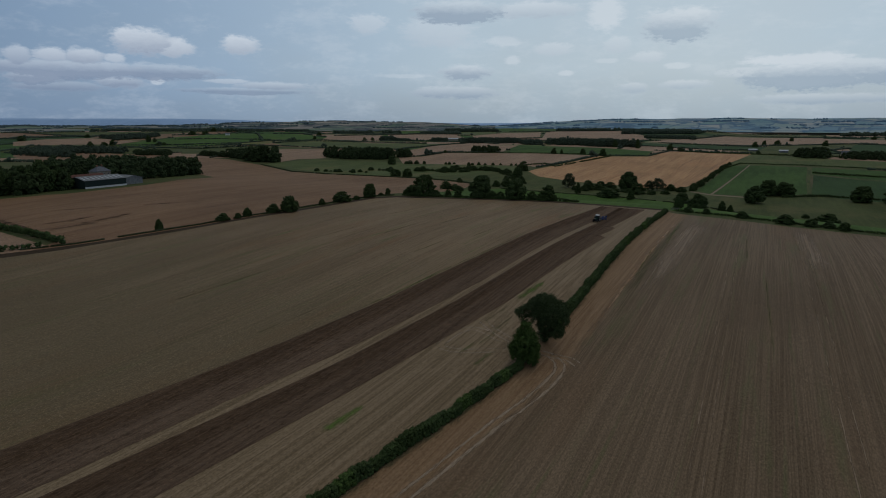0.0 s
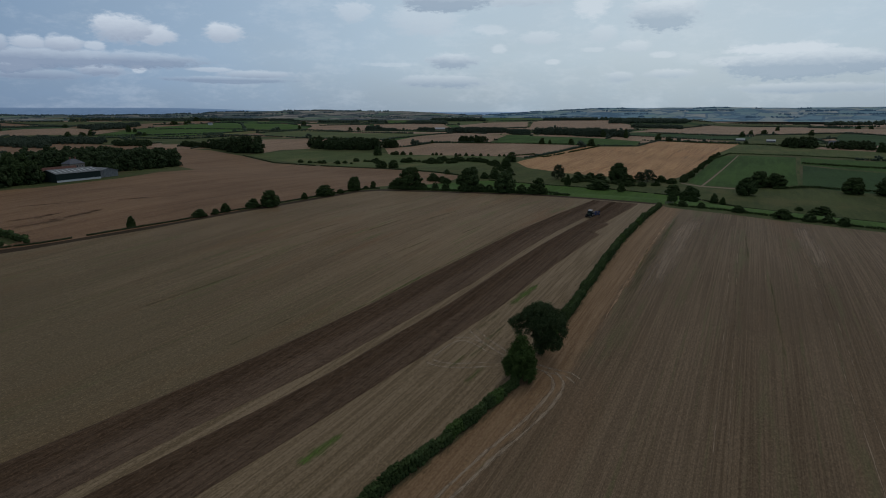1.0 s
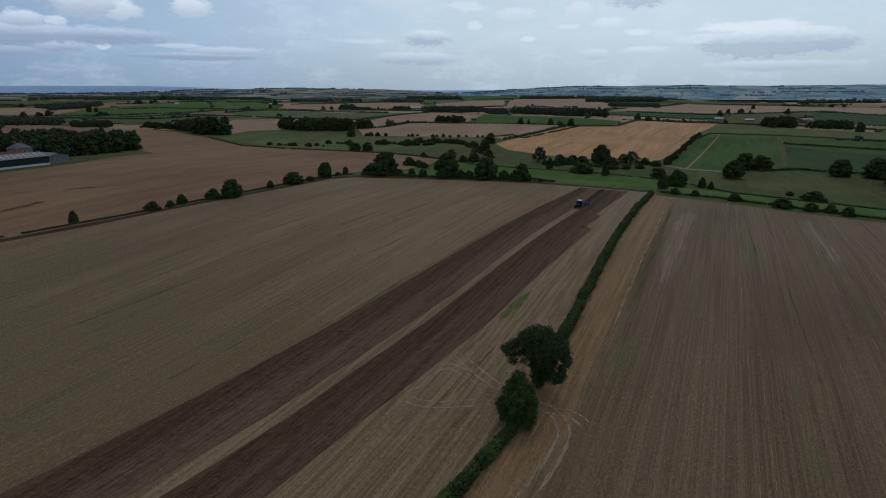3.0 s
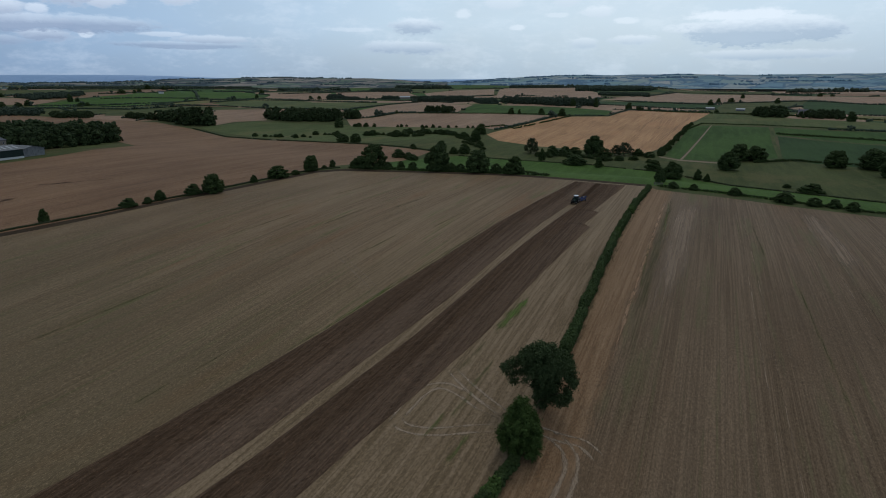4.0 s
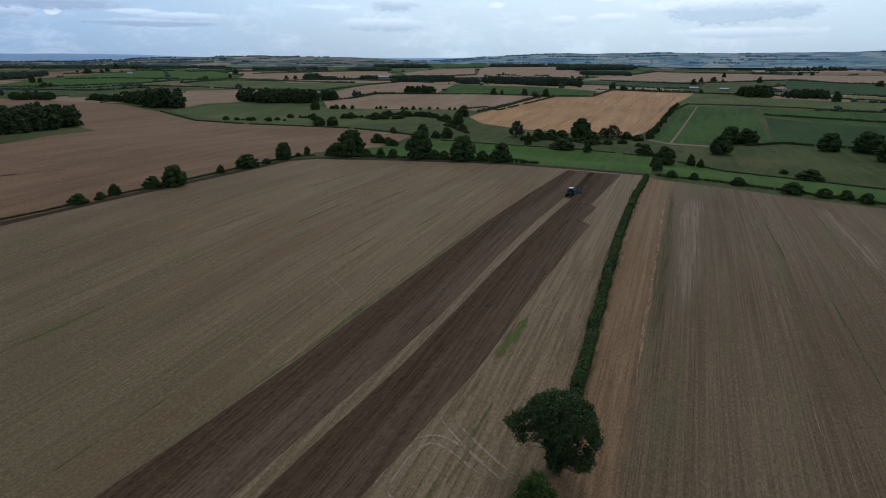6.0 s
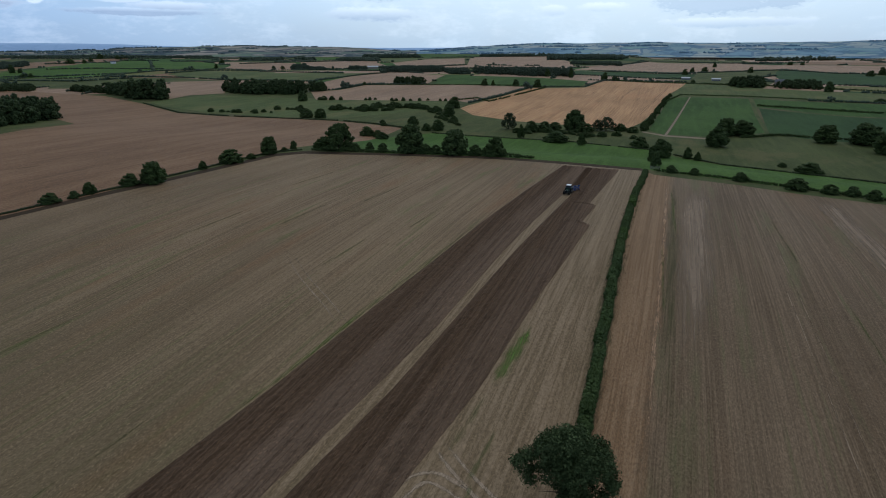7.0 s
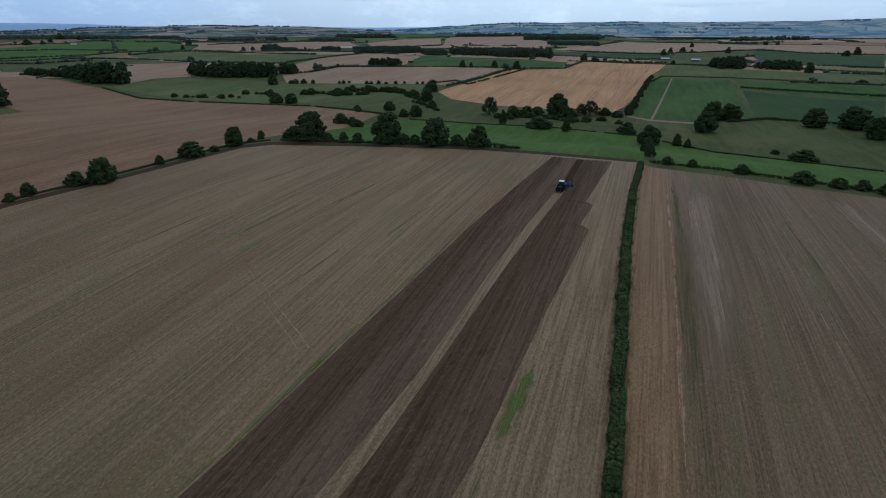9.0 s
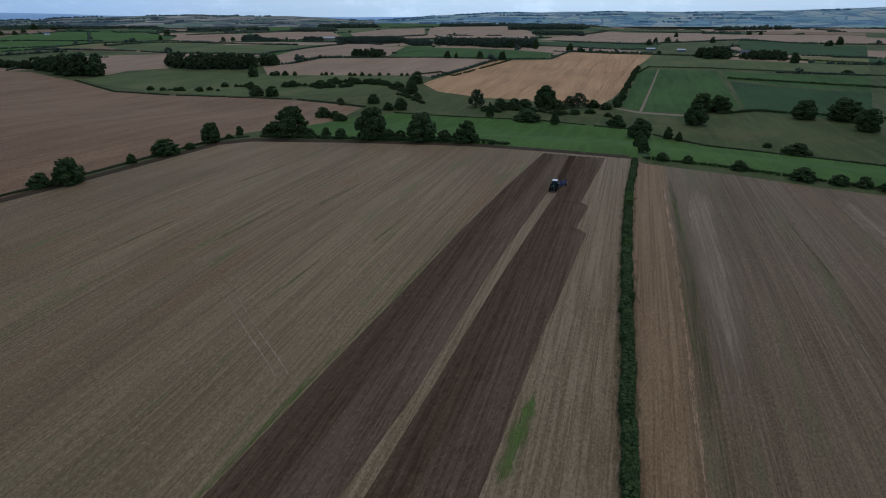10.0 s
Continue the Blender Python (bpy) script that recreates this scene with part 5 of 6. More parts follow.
def far_hedges():
    r = np.random.default_rng(90)
    clumps = []
    lines = [(a, b, True) for line in FIELD_HEDGES for a, b in zip(line, line[1:])] + [(a, b, False) for a, b in FAR_EDGES]
    for a, b, known in lines:
        d = math.dist(a, b)
        far = math.hypot(*a)
        if not known and r.uniform() < 0.15 + 0.25 * sm(1500, 2600, far):
            continue
        step = 1.2 + far * 0.0010
        for k in range(int(d / step)):
            f = (k + r.uniform()) / int(d / step)
            x, y = a[0] + (b[0] - a[0]) * f, a[1] + (b[1] - a[1]) * f
            if not known and any(inside(o[3], x, y) for o in FIELDS[FAR_COUNT:]):
                continue
            u = noise.noise((x * 0.012, y * 0.012, 3))
            if u < (-0.45 if known else -0.25):
                continue
            rad = (0.75 + far * 0.00075) * r.uniform(0.7, 1.25) * (1 + 0.5 * u)
            clumps.append((x + r.normal() * 0.4, y + r.normal() * 0.4, height(x, y) + rad * 0.55, rad))
            if r.uniform() < 0.008 + 0.03 * max(0, u):
                t = r.uniform(2.5, 5.0)
                for _ in range(9):
                    clumps.append((x + r.normal() * t * 0.45, y + r.normal() * t * 0.45, height(x, y) + t * r.uniform(0.4, 1.5), t * r.uniform(0.3, 0.6)))
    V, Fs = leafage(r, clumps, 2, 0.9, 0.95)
    tagged(new("hedgerow", mesh_of("hedgerow", V, Fs, M["leaf_hazed"])), "far dark hedgerows and trees between fields", "hedgerow", kind="stuff")


def far_copses():
    r = np.random.default_rng(91)
    clumps = []
    for _ in range(16):
        a, d = radians(r.uniform(-85, 38)), r.uniform(1900, 3000)
        x0, y0 = d * math.sin(a), d * math.cos(a)
        if any(inside(o[3], x0, y0) for o in FIELDS[FAR_COUNT:]):
            continue
        lx, ly = r.uniform(30, 160) * d / 2500, r.uniform(10, 35) * d / 2500
        for _ in range(int(10 + lx * 0.35)):
            x, y = x0 + r.uniform(-lx, lx), y0 + r.uniform(-ly, ly)
            t = r.uniform(9, 15)
            for _ in range(4):
                clumps.append((x + r.normal() * 4, y + r.normal() * 4, height(x, y) + t * r.uniform(0.15, 0.8), r.uniform(4, 7)))
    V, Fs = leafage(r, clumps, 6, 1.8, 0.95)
    tagged(new("woodland", mesh_of("woodland", V, Fs, M["leaf_hazed"])), "scattered far copses and plantations", "woodland", kind="stuff")


far_hedges()
far_copses()

# ---- the farthest hills, a backdrop ----


def far_hills(name, label, r0, r1, foot, profile, mat, first, last):
    V, Fs, n = [], [], 260
    for k in range(n + 1):
        a = first + (last - first) * k / n
        s, c = math.sin(radians(a)), math.cos(radians(a))
        top = profile(a)
        for q in (0, 0.25, 0.5, 0.75, 1.0):
            rr = r0 + (r1 - r0) * q
            V.append((rr * s, rr * c, foot + (top - foot) * sm(0, 1, q) + (4 * noise.noise((a * 0.3, q * 4, 2)) if 0 < q < 1 else 0)))
        V.append(((r1 + 25) * s, (r1 + 25) * c, top - 60))
    for k in range(n):
        for q in range(5):
            a = k * 6 + q
            Fs.append((a, a + 6, a + 7, a + 1))
    return tagged(new(name, mesh_of(name, V, Fs, mat, True)), label, "hills", kind="structure")


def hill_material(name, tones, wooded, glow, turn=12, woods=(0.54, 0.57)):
    """Far farmland: a patchwork of fields, lines of trees and woods; its tones carry painted haze."""
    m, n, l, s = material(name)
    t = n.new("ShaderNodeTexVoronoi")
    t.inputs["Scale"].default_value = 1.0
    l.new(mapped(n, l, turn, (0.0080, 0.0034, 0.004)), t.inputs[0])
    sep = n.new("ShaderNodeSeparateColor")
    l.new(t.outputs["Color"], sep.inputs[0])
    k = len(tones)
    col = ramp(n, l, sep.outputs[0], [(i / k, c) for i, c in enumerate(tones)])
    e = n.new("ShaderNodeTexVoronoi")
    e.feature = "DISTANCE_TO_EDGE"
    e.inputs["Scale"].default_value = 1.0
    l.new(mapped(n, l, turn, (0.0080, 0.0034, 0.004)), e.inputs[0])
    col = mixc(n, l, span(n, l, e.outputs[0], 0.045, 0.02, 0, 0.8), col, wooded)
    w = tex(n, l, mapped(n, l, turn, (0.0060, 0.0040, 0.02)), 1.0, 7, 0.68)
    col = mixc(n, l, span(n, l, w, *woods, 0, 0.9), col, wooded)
    # same tones emitted: a glow without a lamp lifts the painted haze
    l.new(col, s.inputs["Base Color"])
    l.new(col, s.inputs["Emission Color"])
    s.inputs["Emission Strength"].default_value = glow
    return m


def ridge_west(a):
    return 28 + 30 * sm(-58, -41, a) * (1 - sm(-33, -24.5, a)) + 9 * noise.noise((a * 0.16, 2, 0)) + 5 * noise.noise((a * 0.55, 5, 0)) + 1.5 * noise.noise((a * 1.9, 7, 0))


def ridge_east(a):
    return 32 + 46 * sm(-25, -12, a) + 26 * sm(6, 24, a) + 8 * noise.noise((a * 0.14, 8, 0)) + 4 * noise.noise((a * 0.5, 3, 0)) + 1.2 * noise.noise((a * 1.7, 4, 0))


def ridge_woods():
    """Woods and tree lines on the crest of the nearer hills."""
    r = np.random.default_rng(97)
    clumps = [], []
    for _ in range(140):
        a0, q, long_ = r.uniform(-75, 14), r.choice([0.3, 0.45, 0.62, 0.8, 0.93, 1.0]), r.choice([0.25, 0.5, 1.0, 2.2])
        if a0 > -25.5 and q > 0.9:
            continue
        top, foot, r0, r1 = (ridge_west, 8, 2950, 4600) if a0 < -25.5 else (ridge_east, 6, 2900, 4650)
        for _ in range(int(r.uniform(14, 34) * (0.4 + long_))):
            a = a0 + r.uniform(-1, 1) * long_
            rr = r0 + (r1 - r0) * (q - r.uniform(0.0, 0.03))
            z = foot + (top(a) - foot) * sm(0, 1, (rr - r0) / (r1 - r0))
            clumps[0 if a0 < -25.5 else 1].append((rr * math.sin(radians(a)), rr * math.cos(radians(a)), z + r.uniform(-1, 3), r.uniform(3.5, 7)))
    # haze painted as bluish wood tones, which also glow a little
    for part_, tone, label in zip(clumps, ((0.042, 0.062, 0.066), (0.060, 0.105, 0.150)), ("dull far woods along the hill crest", "far woods tinted pale blue by haze on the hills")):
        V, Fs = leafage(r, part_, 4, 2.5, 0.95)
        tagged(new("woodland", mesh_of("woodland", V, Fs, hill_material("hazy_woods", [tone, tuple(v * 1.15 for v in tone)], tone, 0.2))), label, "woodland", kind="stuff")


ridge_woods()
# bluish tones stand for the haze of distance, bluest to the east and on the moor
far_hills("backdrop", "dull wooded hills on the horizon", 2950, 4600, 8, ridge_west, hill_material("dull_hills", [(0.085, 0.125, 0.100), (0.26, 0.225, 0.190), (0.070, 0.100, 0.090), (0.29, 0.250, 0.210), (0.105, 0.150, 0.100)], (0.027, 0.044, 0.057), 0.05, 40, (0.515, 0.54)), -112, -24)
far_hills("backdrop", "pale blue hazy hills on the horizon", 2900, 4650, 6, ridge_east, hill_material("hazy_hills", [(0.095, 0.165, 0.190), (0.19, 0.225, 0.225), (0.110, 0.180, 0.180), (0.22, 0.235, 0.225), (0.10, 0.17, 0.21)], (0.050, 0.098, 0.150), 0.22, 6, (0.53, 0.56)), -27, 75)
far_hills("backdrop", "faint blue moor on the far horizon", 4660, 4800, 0, lambda a: 78 - 30 * sm(-56, -38, a) + 10 * noise.noise((a * 0.07, 9, 0)) + 2 * noise.noise((a * 0.4, 1, 0)), hill_material("haze_blue_moor", [(0.16, 0.24, 0.36), (0.17, 0.25, 0.37)], (0.155, 0.235, 0.350), 0.4), -112, -20)

# ---- tractor and plough ----


def box_bm(bm, x0, x1, y0, y1, z0, z1, bevel=0.0, taper=1.0):
    made = bmesh.ops.create_cube(bm, size=1)["verts"]
    for v in made:
        t = taper if v.co.z > 0 else 1
        v.co = Vector(((x0 + x1) / 2 + v.co.x * (x1 - x0) * t, (y0 + y1) / 2 + v.co.y * (y1 - y0) * t, (z0 + z1) / 2 + v.co.z * (z1 - z0)))
    if bevel:
        edges = list({e for v in made for e in v.link_edges})
        bmesh.ops.bevel(bm, geom=edges, offset=bevel, segments=2, affect="EDGES")
    return bm


def bar_bm(bm, a, b, rad, sides=8):
    a, b = Vector(a), Vector(b)
    m = Matrix.Translation((a + b) / 2) @ (b - a).to_track_quat("Z", "Y").to_matrix().to_4x4()
    bmesh.ops.create_cone(bm, cap_ends=True, segments=sides, radius1=rad, radius2=rad, depth=(b - a).length, matrix=m)
    return bm


def box(x0, x1, y0, y1, z0, z1, bevel=0.0, taper=1.0):
    return box_bm(bmesh.new(), x0, x1, y0, y1, z0, z1, bevel, taper)


def tyre_bm(rad, wide):
    """A tyre with raised lugs, axle along x."""
    bm = bmesh.new()
    prof = [(rad * 0.60, wide * 0.40), (rad * 0.80, wide * 0.50), (rad * 0.95, wide * 0.44), (rad, wide * 0.2), (rad, -wide * 0.2), (rad * 0.95, -wide * 0.44), (rad * 0.80, -wide * 0.50), (rad * 0.60, -wide * 0.40)]
    n = 40
    rings = [[bm.verts.new((x, (p + (0.05 * rad if p > rad * 0.9 and i % 2 else 0)) * math.cos(6.2832 * i / n), (p + (0.05 * rad if p > rad * 0.9 and i % 2 else 0)) * math.sin(6.2832 * i / n))) for p, x in prof] for i in range(n)]
    for i in range(n):
        for k in range(len(prof)):
            j = (k + 1) % len(prof)
            bm.faces.new((rings[i][k], rings[i][j], rings[(i + 1) % n][j], rings[(i + 1) % n][k]))
    return bm


def rim_bm(rad, wide):
    bm = bmesh.new()
    turn = Matrix.Rotation(math.pi / 2, 4, "Y")
    bmesh.ops.create_cone(bm, cap_ends=True, segments=28, radius1=rad * 0.62, radius2=rad * 0.52, depth=wide * 0.5, matrix=turn)
    bmesh.ops.create_cone(bm, cap_ends=True, segments=16, radius1=rad * 0.22, radius2=rad * 0.18, depth=wide * 0.75, matrix=turn)
    return bm


def moved_bm(bm, x, y, z):
    bmesh.ops.translate(bm, verts=bm.verts, vec=(x, y, z))
    return bm


def build_tractor():
    t = tagged(new("tractor"), "dark green tractor with white cab roof in ploughed soil", "tractor")
    paint, black = plain("dark_green_paint", (0.012, 0.040, 0.026), 0.35, 0, 0.3), plain("black_rubber", (0.018, 0.018, 0.018), 0.85)
    roofp, steel = plain("white_paint", (0.75, 0.77, 0.78), 0.4, 0, 0.12), plain("dark_steel", (0.05, 0.05, 0.055), 0.5, 0.6)
    glass, n, l, b = material("cab_glass")
    b.inputs["Base Color"].default_value = (0.03, 0.04, 0.045, 1)
    b.inputs["Roughness"].default_value, b.inputs["Specular IOR Level"].default_value = 0.05, 0.6
    lampm = plain("lamp_glass", (0.6, 0.6, 0.55), 0.2)
    part("hood", box(-0.45, 0.45, -3.35, -0.9, 0.95, 1.80, 0.12, 0.9), paint, t)
    part("grille", box(-0.36, 0.36, -3.42, -3.36, 1.0, 1.65, 0.02), black, t)
    part("chassis", box(-0.35, 0.35, -3.2, 0.6, 0.55, 0.98, 0.05), steel, t)
    cab = part("cab", box(-0.80, 0.80, -0.85, 0.75, 1.45, 1.95, 0.06), paint, t)
    for x in (-0.78, 0.78):
        for y in (-0.80, 0.70):
            part("cab_pillar", bar_bm(bmesh.new(), (x, y, 1.9), (x * 0.94, y * 0.94, 2.85), 0.045), black, cab)
    part("windscreen", box(-0.72, 0.72, -0.82, -0.79, 1.9, 2.8), glass, cab)
    part("rear_window", box(-0.72, 0.72, 0.69, 0.72, 1.9, 2.8), glass, cab)
    for x in (-0.77, 0.75):
        part("side_window", box(x, x + 0.02, -0.74, 0.64, 1.9, 2.8), glass, cab)
    part("cab_roof", box(-0.88, 0.88, -1.0, 0.85, 2.83, 3.05, 0.08, 0.92), roofp, t, "white cab roof")
    part("exhaust", bar_bm(bmesh.new(), (0.55, -1.05, 1.6), (0.55, -1.05, 2.9), 0.06), steel, t)
    part("front_weight", box(-0.55, 0.55, -3.95, -3.45, 0.55, 1.0, 0.06), black, t)
    for x in (-0.3, 0.3):
        part("headlight", box(x - 0.12, x + 0.12, -3.44, -3.40, 1.55, 1.70, 0.01), lampm, t)
    for s in (-1, 1):
        part("fender", box(s * 0.98 - 0.32, s * 0.98 + 0.32, -0.75, 0.85, 1.88, 1.98, 0.04), paint, t)
        w = part("rear_wheel", moved_bm(rim_bm(0.95, 0.62), s * 1.0, 0, 0.95), lampm, t)
        part("tyre", moved_bm(tyre_bm(0.95, 0.62), s * 1.0, 0, 0.95), black, w)
        w = part("front_wheel", moved_bm(rim_bm(0.68, 0.5), s * 0.95, -2.65, 0.68), lampm, t)
        part("tyre", moved_bm(tyre_bm(0.68, 0.5), s * 0.95, -2.65, 0.68), black, w)
        part("mirror", box(s * 1.05 - 0.08, s * 1.05 + 0.08, -0.95, -0.88, 2.1, 2.45, 0.02), black, t)
    t.matrix_basis = pose(-60.3, TRACTOR_Y, height(-60.3, TRACTOR_Y) + 0.08, 0, 0, -4) @ Matrix.Scale(0.9, 4)


def build_plough():
    p = tagged(new("plough"), "blue reversible plough hitched behind the tractor", "plough")
    blue, steel = plain("blue_paint", (0.045, 0.085, 0.22), 0.4, 0, 0.3), plain("worn_steel", (0.30, 0.30, 0.31), 0.35, 0.8)
    black = plain("rubber", (0.018, 0.018, 0.018), 0.85)
    part("headstock", box(-0.55, 0.55, 1.15, 1.5, 0.5, 1.6, 0.05, 0.7), blue, p)
    part("beam", bar_bm(bmesh.new(), (-0.3, 1.4, 1.0), (2.3, 6.0, 1.0), 0.16, 6), blue, p)
    for k in range(5):
        f = (k + 0.6) / 5
        x, y = -0.3 + 2.6 * f, 1.4 + 4.6 * f
        for up in (1, -1):
            leg = part("leg", bar_bm(bmesh.new(), (x, y, 1.0), (x + 0.05, y + 0.25, 1.0 + up * 0.72), 0.07, 6), blue, p)
            bm = bmesh.new()
            rows_ = []
            for i in range(6):
                q = i / 5
                rows_.append([bm.verts.new((x - 0.1 + 0.55 * q, y + 0.1 + 0.55 * q, 1.0 + up * (0.85 - 0.55 * s + 0.08 * q) )) for s in (0, 0.5, 1)])
            for i in range(5):
                for s in range(2):
                    bm.faces.new((rows_[i][s], rows_[i + 1][s], rows_[i + 1][s + 1], rows_[i][s + 1]))
            ext = bmesh.ops.extrude_face_region(bm, geom=bm.faces[:])
            bmesh.ops.translate(bm, verts=[v for v in ext["geom"] if isinstance(v, bmesh.types.BMVert)], vec=(0.05, -0.05, 0))
            part("mouldboard", bm, steel if k % 2 else blue, leg)
    w = part("depth_wheel", moved_bm(rim_bm(0.4, 0.25), 2.75, 4.9, 0.42), blue, p)
    part("tyre", moved_bm(tyre_bm(0.4, 0.25), 2.75, 4.9, 0.42), black, w)
    part("wheel_arm", bar_bm(bmesh.new(), (1.9, 5.0, 1.0), (2.7, 4.9, 0.42), 0.06, 6), blue, p)
    p.matrix_basis = pose(-60.3, TRACTOR_Y, height(-60.3, TRACTOR_Y) + 0.06, 0, 0, -4) @ Matrix.Scale(0.9, 4)


build_tractor()
build_plough()

# ---- farm buildings ----


def gable_building(name, label, category, x, y, turn, length, width, eave, ridge, wall, roof, plinth=None, doors=(), windows=(), skylights=0, chimneys=0, hip=False):
    """A building with its long axis along local y; the front wall faces local +x."""
    b = tagged(new(name), label, category)
    w, h2 = width / 2, length / 2
    bm = bmesh.new()
    for s in (-1, 1):
        box_bm(bm, s * w - 0.15, s * w + 0.15, -h2, h2, -1.0, eave)
        v = [bm.verts.new((px, s * h2 + o, pz)) for o in (-0.15, 0.15) for px, pz in ((-w, -1.0), (w, -1.0), (w, eave), (0, eave + 0.1 if hip else ridge), (-w, eave))]
        bm.faces.new(v[:5][::-1])
        bm.faces.new(v[5:])
        for i in range(5):
            j = (i + 1) % 5
            bm.faces.new((v[i], v[j], v[5 + j], v[5 + i]))
    part("wall", bm, wall, b)
    for s in (-1, 1):
        bm = bmesh.new()
        over = 0.5
        slope = (ridge - eave) / w
        prof = [(0, ridge + 0.06), (s * (w + over), eave - over * slope + 0.06)]
        n = max(4, int(length / 1.2))
        ring = []
        for i in range(n + 1):
            yy = -h2 - over + (length + 2 * over) * i / n
            lift = 0.05 if i % 2 else 0
            ring.append([bm.verts.new((px, max(-h2 + w * 0.8, min(h2 - w * 0.8, yy)) if hip and px == 0 else yy, pz + lift + o)) for o in (0, 0.16) for px, pz in prof])
        for i in range(n):
            a, c = ring[i], ring[i + 1]
            for q0, q1 in ((0, 1), (1, 3), (3, 2), (2, 0)):
                bm.faces.new((a[q0], a[q1], c[q1], c[q0]))
        bm.faces.new((ring[0][0], ring[0][2], ring[0][3], ring[0][1]))
        bm.faces.new((ring[-1][0], ring[-1][1], ring[-1][3], ring[-1][2]))
        bmesh.ops.recalc_face_normals(bm, faces=bm.faces)
        r = part("roof", bm, roof, b)
        for k in range(skylights):
            yy = -h2 + length * (k + 0.5) / skylights
            q0, q1 = 0.25, 0.8
            bm = bmesh.new()
            vs = [bm.verts.new((s * (w * q), yy + o, ridge - (ridge - eave) * q + z)) for z in (0.26, 0.33) for q, o in ((q0, -0.5), (q1, -0.5), (q1, 0.5), (q0, 0.5))]
            bm.faces.new(vs[:4]), bm.faces.new(vs[4:])
            for i in range(4):
                j = (i + 1) % 4
                bm.faces.new((vs[i], vs[j], vs[4 + j], vs[4 + i]))
            part("skylight", bm, M["sheet_light"], r)
    if hip:
        for s in (-1, 1):
            bm = bmesh.new()
            for k in (-1, 1):
                vs = [bm.verts.new(q) for q in ((k * (w + 0.5), s * (h2 + 0.5), eave - 0.25), (0, s * (h2 - w * 0.8), ridge + 0.2), (0, s * (h2 + 0.5), eave - 0.25))]
                low = [bm.verts.new(v.co - Vector((0, 0, 0.16))) for v in vs]
                bm.faces.new(vs)
                bm.faces.new(low[::-1])
                for i in range(3):
                    bm.faces.new((vs[i], vs[(i + 1) % 3], low[(i + 1) % 3], low[i]))
            bmesh.ops.recalc_face_normals(bm, faces=bm.faces)
            part("roof", bm, roof, b)
    if plinth:
        part("plinth", box(w + 0.152, w + 0.26, -h2, h2, -0.5, 1.25), plinth, b, "pale concrete plinth")
    for yy, wide, tall in doors:
        part("door", box(w + 0.153, w + 0.22, yy - wide / 2, yy + wide / 2, 0, tall), M["door_dark"], b)
    for yy, zz in windows:
        win = part("window", box(w + 0.152, w + 0.21, yy - 0.55, yy + 0.55, zz, zz + 1.3), M["frame_white"], b)
        part("pane", box(w + 0.212, w + 0.225, yy - 0.45, yy + 0.45, zz + 0.1, zz + 1.2), M["pane_dark"], win)
    for k in range(chimneys):
        yy = (-1 if k == 0 else 1) * (h2 * 0.35 if hip else h2 - 0.6)
        part("chimney", box(-0.45, 0.45, yy - 0.4, yy + 0.4, ridge - 0.6, ridge + 1.5, 0.03), M["brick"], b)
    b.matrix_basis = pose(x, y, height(x, y), 0, 0, turn)
    return b


M["sheet_dark"] = plain("dark_green_sheeting", (0.030, 0.045, 0.040), 0.6, 0, 0.3)
M["sheet_grey"] = plain("grey_sheeting", (0.20, 0.21, 0.21), 0.7, 0, 0.35, 0.8)
M["sheet_light"] = plain("translucent_sheeting", (0.42, 0.44, 0.44), 0.5)
M["concrete"] = plain("pale_concrete", (0.62, 0.62, 0.60), 0.9, 0, 0.2)
M["roof_red"] = plain("red_pantiles", (0.15, 0.078, 0.062), 0.85, 0, 0.45, 1.5)
M["roof_slate"] = plain("slate", (0.13, 0.135, 0.15), 0.6, 0, 0.35, 1.5)
M["stone"] = plain("stone_wall", (0.30, 0.26, 0.21), 0.9, 0, 0.35, 1.5)
M["brick"] = plain("brick_wall", (0.25, 0.13, 0.09), 0.9, 0, 0.4, 2.0)
M["render_white"] = plain("white_render", (0.72, 0.72, 0.70), 0.8, 0, 0.1)
M["door_dark"] = plain("dark_door", (0.03, 0.03, 0.03), 0.6)
M["frame_white"] = plain("white_frame", (0.7, 0.7, 0.7), 0.5)
M["pane_dark"] = plain("window_pane", (0.02, 0.025, 0.03), 0.1, 0, 0.1)

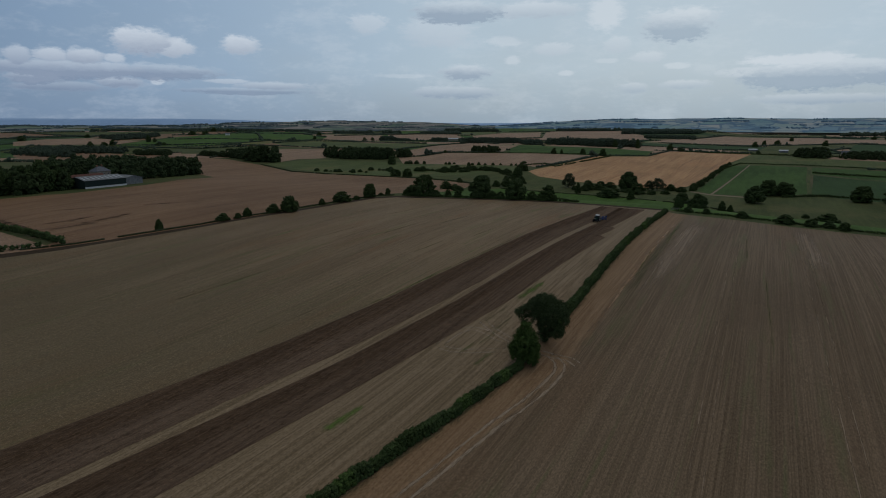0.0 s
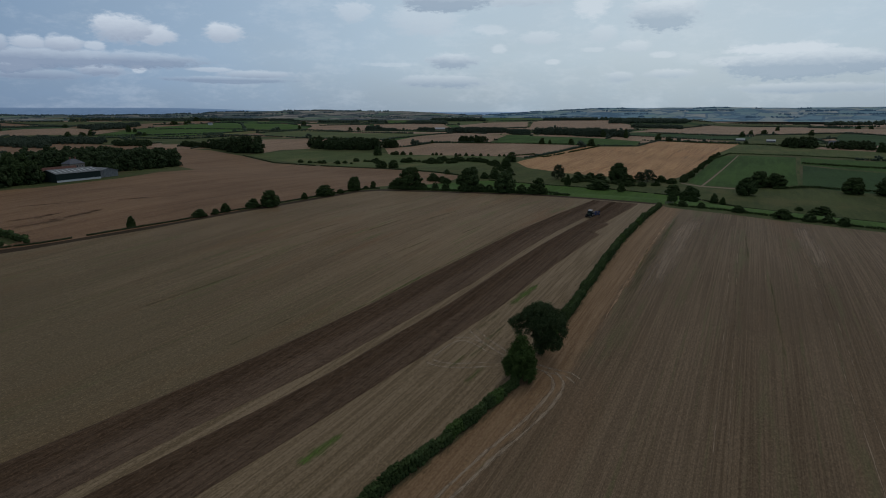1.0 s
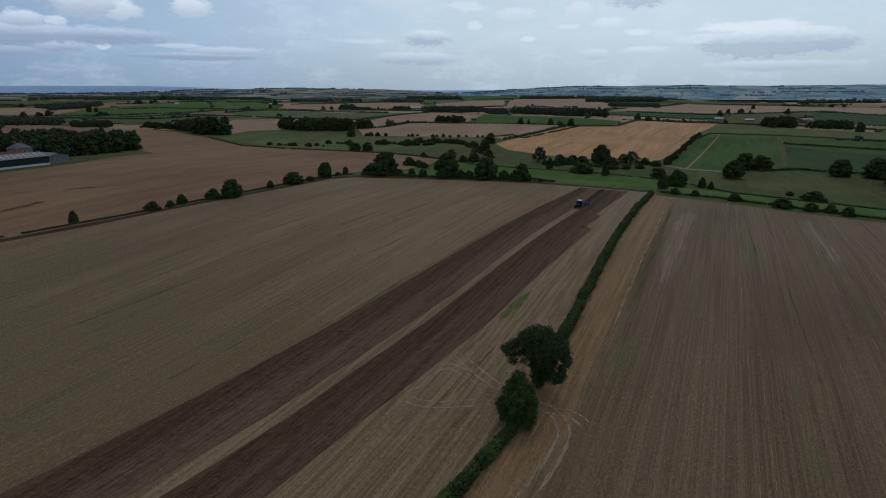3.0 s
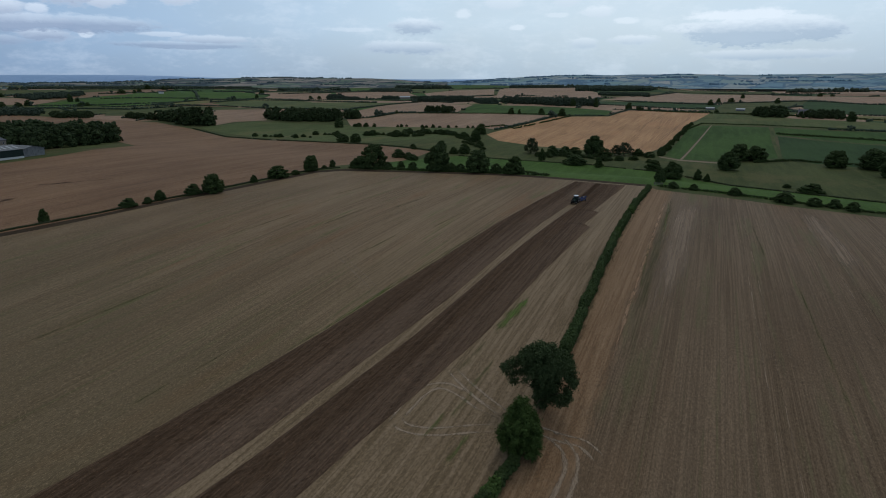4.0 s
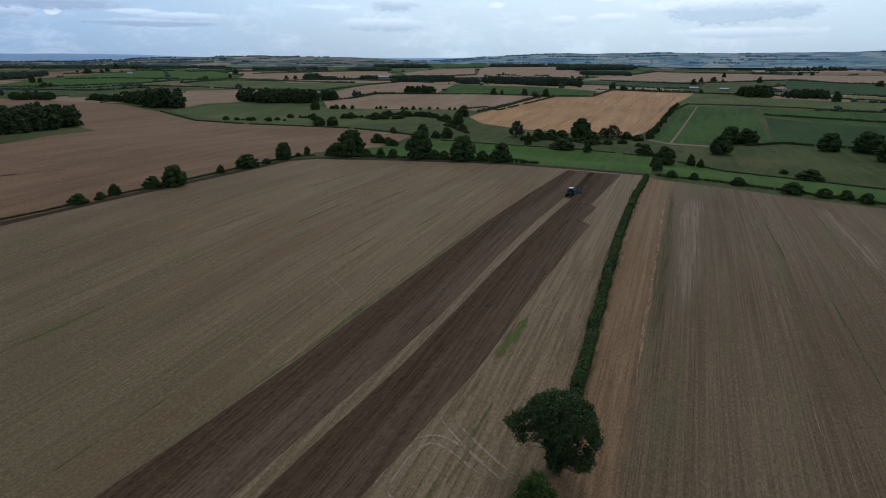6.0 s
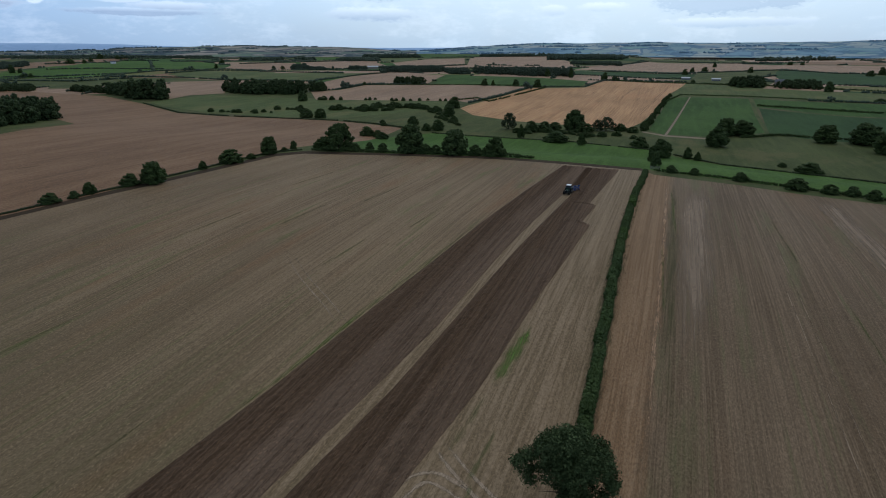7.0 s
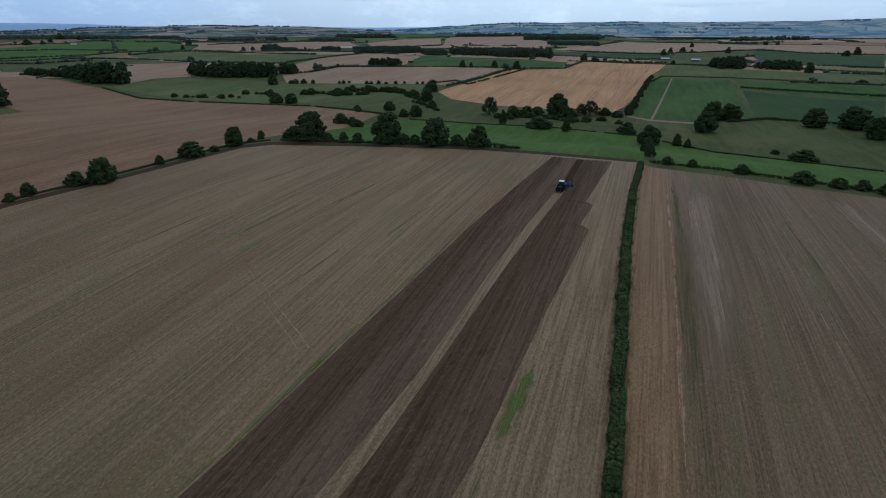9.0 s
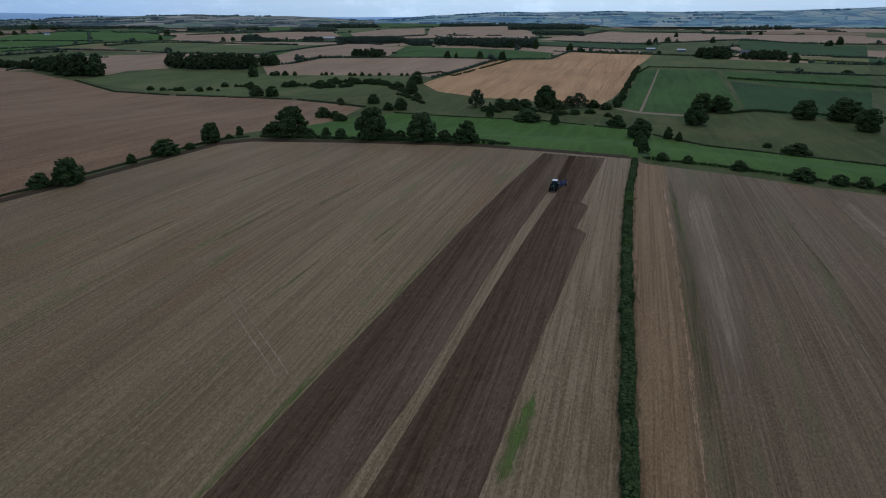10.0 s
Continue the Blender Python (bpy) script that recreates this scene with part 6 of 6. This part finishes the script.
gable_building("barn", "long dark green barn with pale plinth and sheeted roof", "barn", -412, 239, 2, 30, 19, 5.4, 7.6, M["sheet_dark"], M["sheet_grey"], M["concrete"], skylights=9)
gable_building("shed", "grey stone shed with its gable beside the barn", "shed", -416, 262, 94, 18, 14.5, 4.4, 6.2, M["sheet_grey"], M["sheet_grey"], doors=((0, 4, 3.6),))
gable_building("outbuilding", "brick farm building with red tiled roof", "farm building", -427, 240, 4, 24, 9, 4.2, 7.9, M["brick"], M["roof_red"], doors=((5, 3, 3),), windows=((-8, 2), (-3, 2), (10, 2)))
gable_building("farmhouse", "grey stone farmhouse with hipped slate roof behind barns", "house", -447, 262, 4, 11, 9, 8.2, 11.2, M["stone"], M["roof_slate"], windows=((-3.6, 1.2), (0, 1.2), (3.6, 1.2), (-3.6, 5.5), (0, 5.5), (3.6, 5.5)), chimneys=2, hip=True)
gable_building("outbuilding", "low grey farm shed among the trees", "farm building", -427, 222, 4, 14, 10, 4.5, 7, M["brick"], M["roof_slate"])
gable_building("shed", "far pale-roofed farm shed", "shed", -22, 1071, -95, 12, 8, 2.4, 3.8, M["sheet_grey"], M["sheet_light"])
gable_building("shed", "far pale farm shed beside trees", "shed", 21, 1060, -95, 12, 8, 2.4, 3.8, M["sheet_grey"], M["sheet_light"])
gable_building("farmhouse", "far stone house among the farm trees", "house", 95, 965, -90, 14, 8, 5.5, 8.5, M["stone"], M["roof_slate"], windows=((-3, 2), (3, 2)), chimneys=1)
gable_building("farmhouse", "far white farmhouse on the green hillside", "house", -1330, 1150, -45, 11, 7, 4, 6.5, M["render_white"], M["roof_slate"], chimneys=1)
gable_building("barn", "far barn with pale roof by a wood", "barn", -695, 1304, -60, 24, 14, 4, 6.5, M["stone"], M["sheet_light"])

# field gate at the end of the hedge


def field_gate(x, y, turn):
    g = tagged(new("field_gate"), "grey wooden five-bar field gate by the hedge", "gate")
    timber = plain("weathered_timber", (0.22, 0.20, 0.17), 0.9, 0, 0.4)
    for px in (-1.7, 1.7):
        part("gate_post", box(px - 0.1, px + 0.1, -0.1, 0.1, -0.3, 1.45, 0.02), timber, g)
    for k in range(5):
        part("rail", box(-1.6, 1.6, -0.03, 0.03, 0.25 + 0.23 * k, 0.34 + 0.23 * k, 0.01), timber, g)
    part("brace", bar_bm(bmesh.new(), (-1.55, 0.04, 0.28), (1.5, 0.04, 1.2), 0.035, 4), timber, g)
    g.matrix_basis = pose(x, y, height(x, y), 0, 0, turn)


field_gate(-36.0, 293.2, -10)
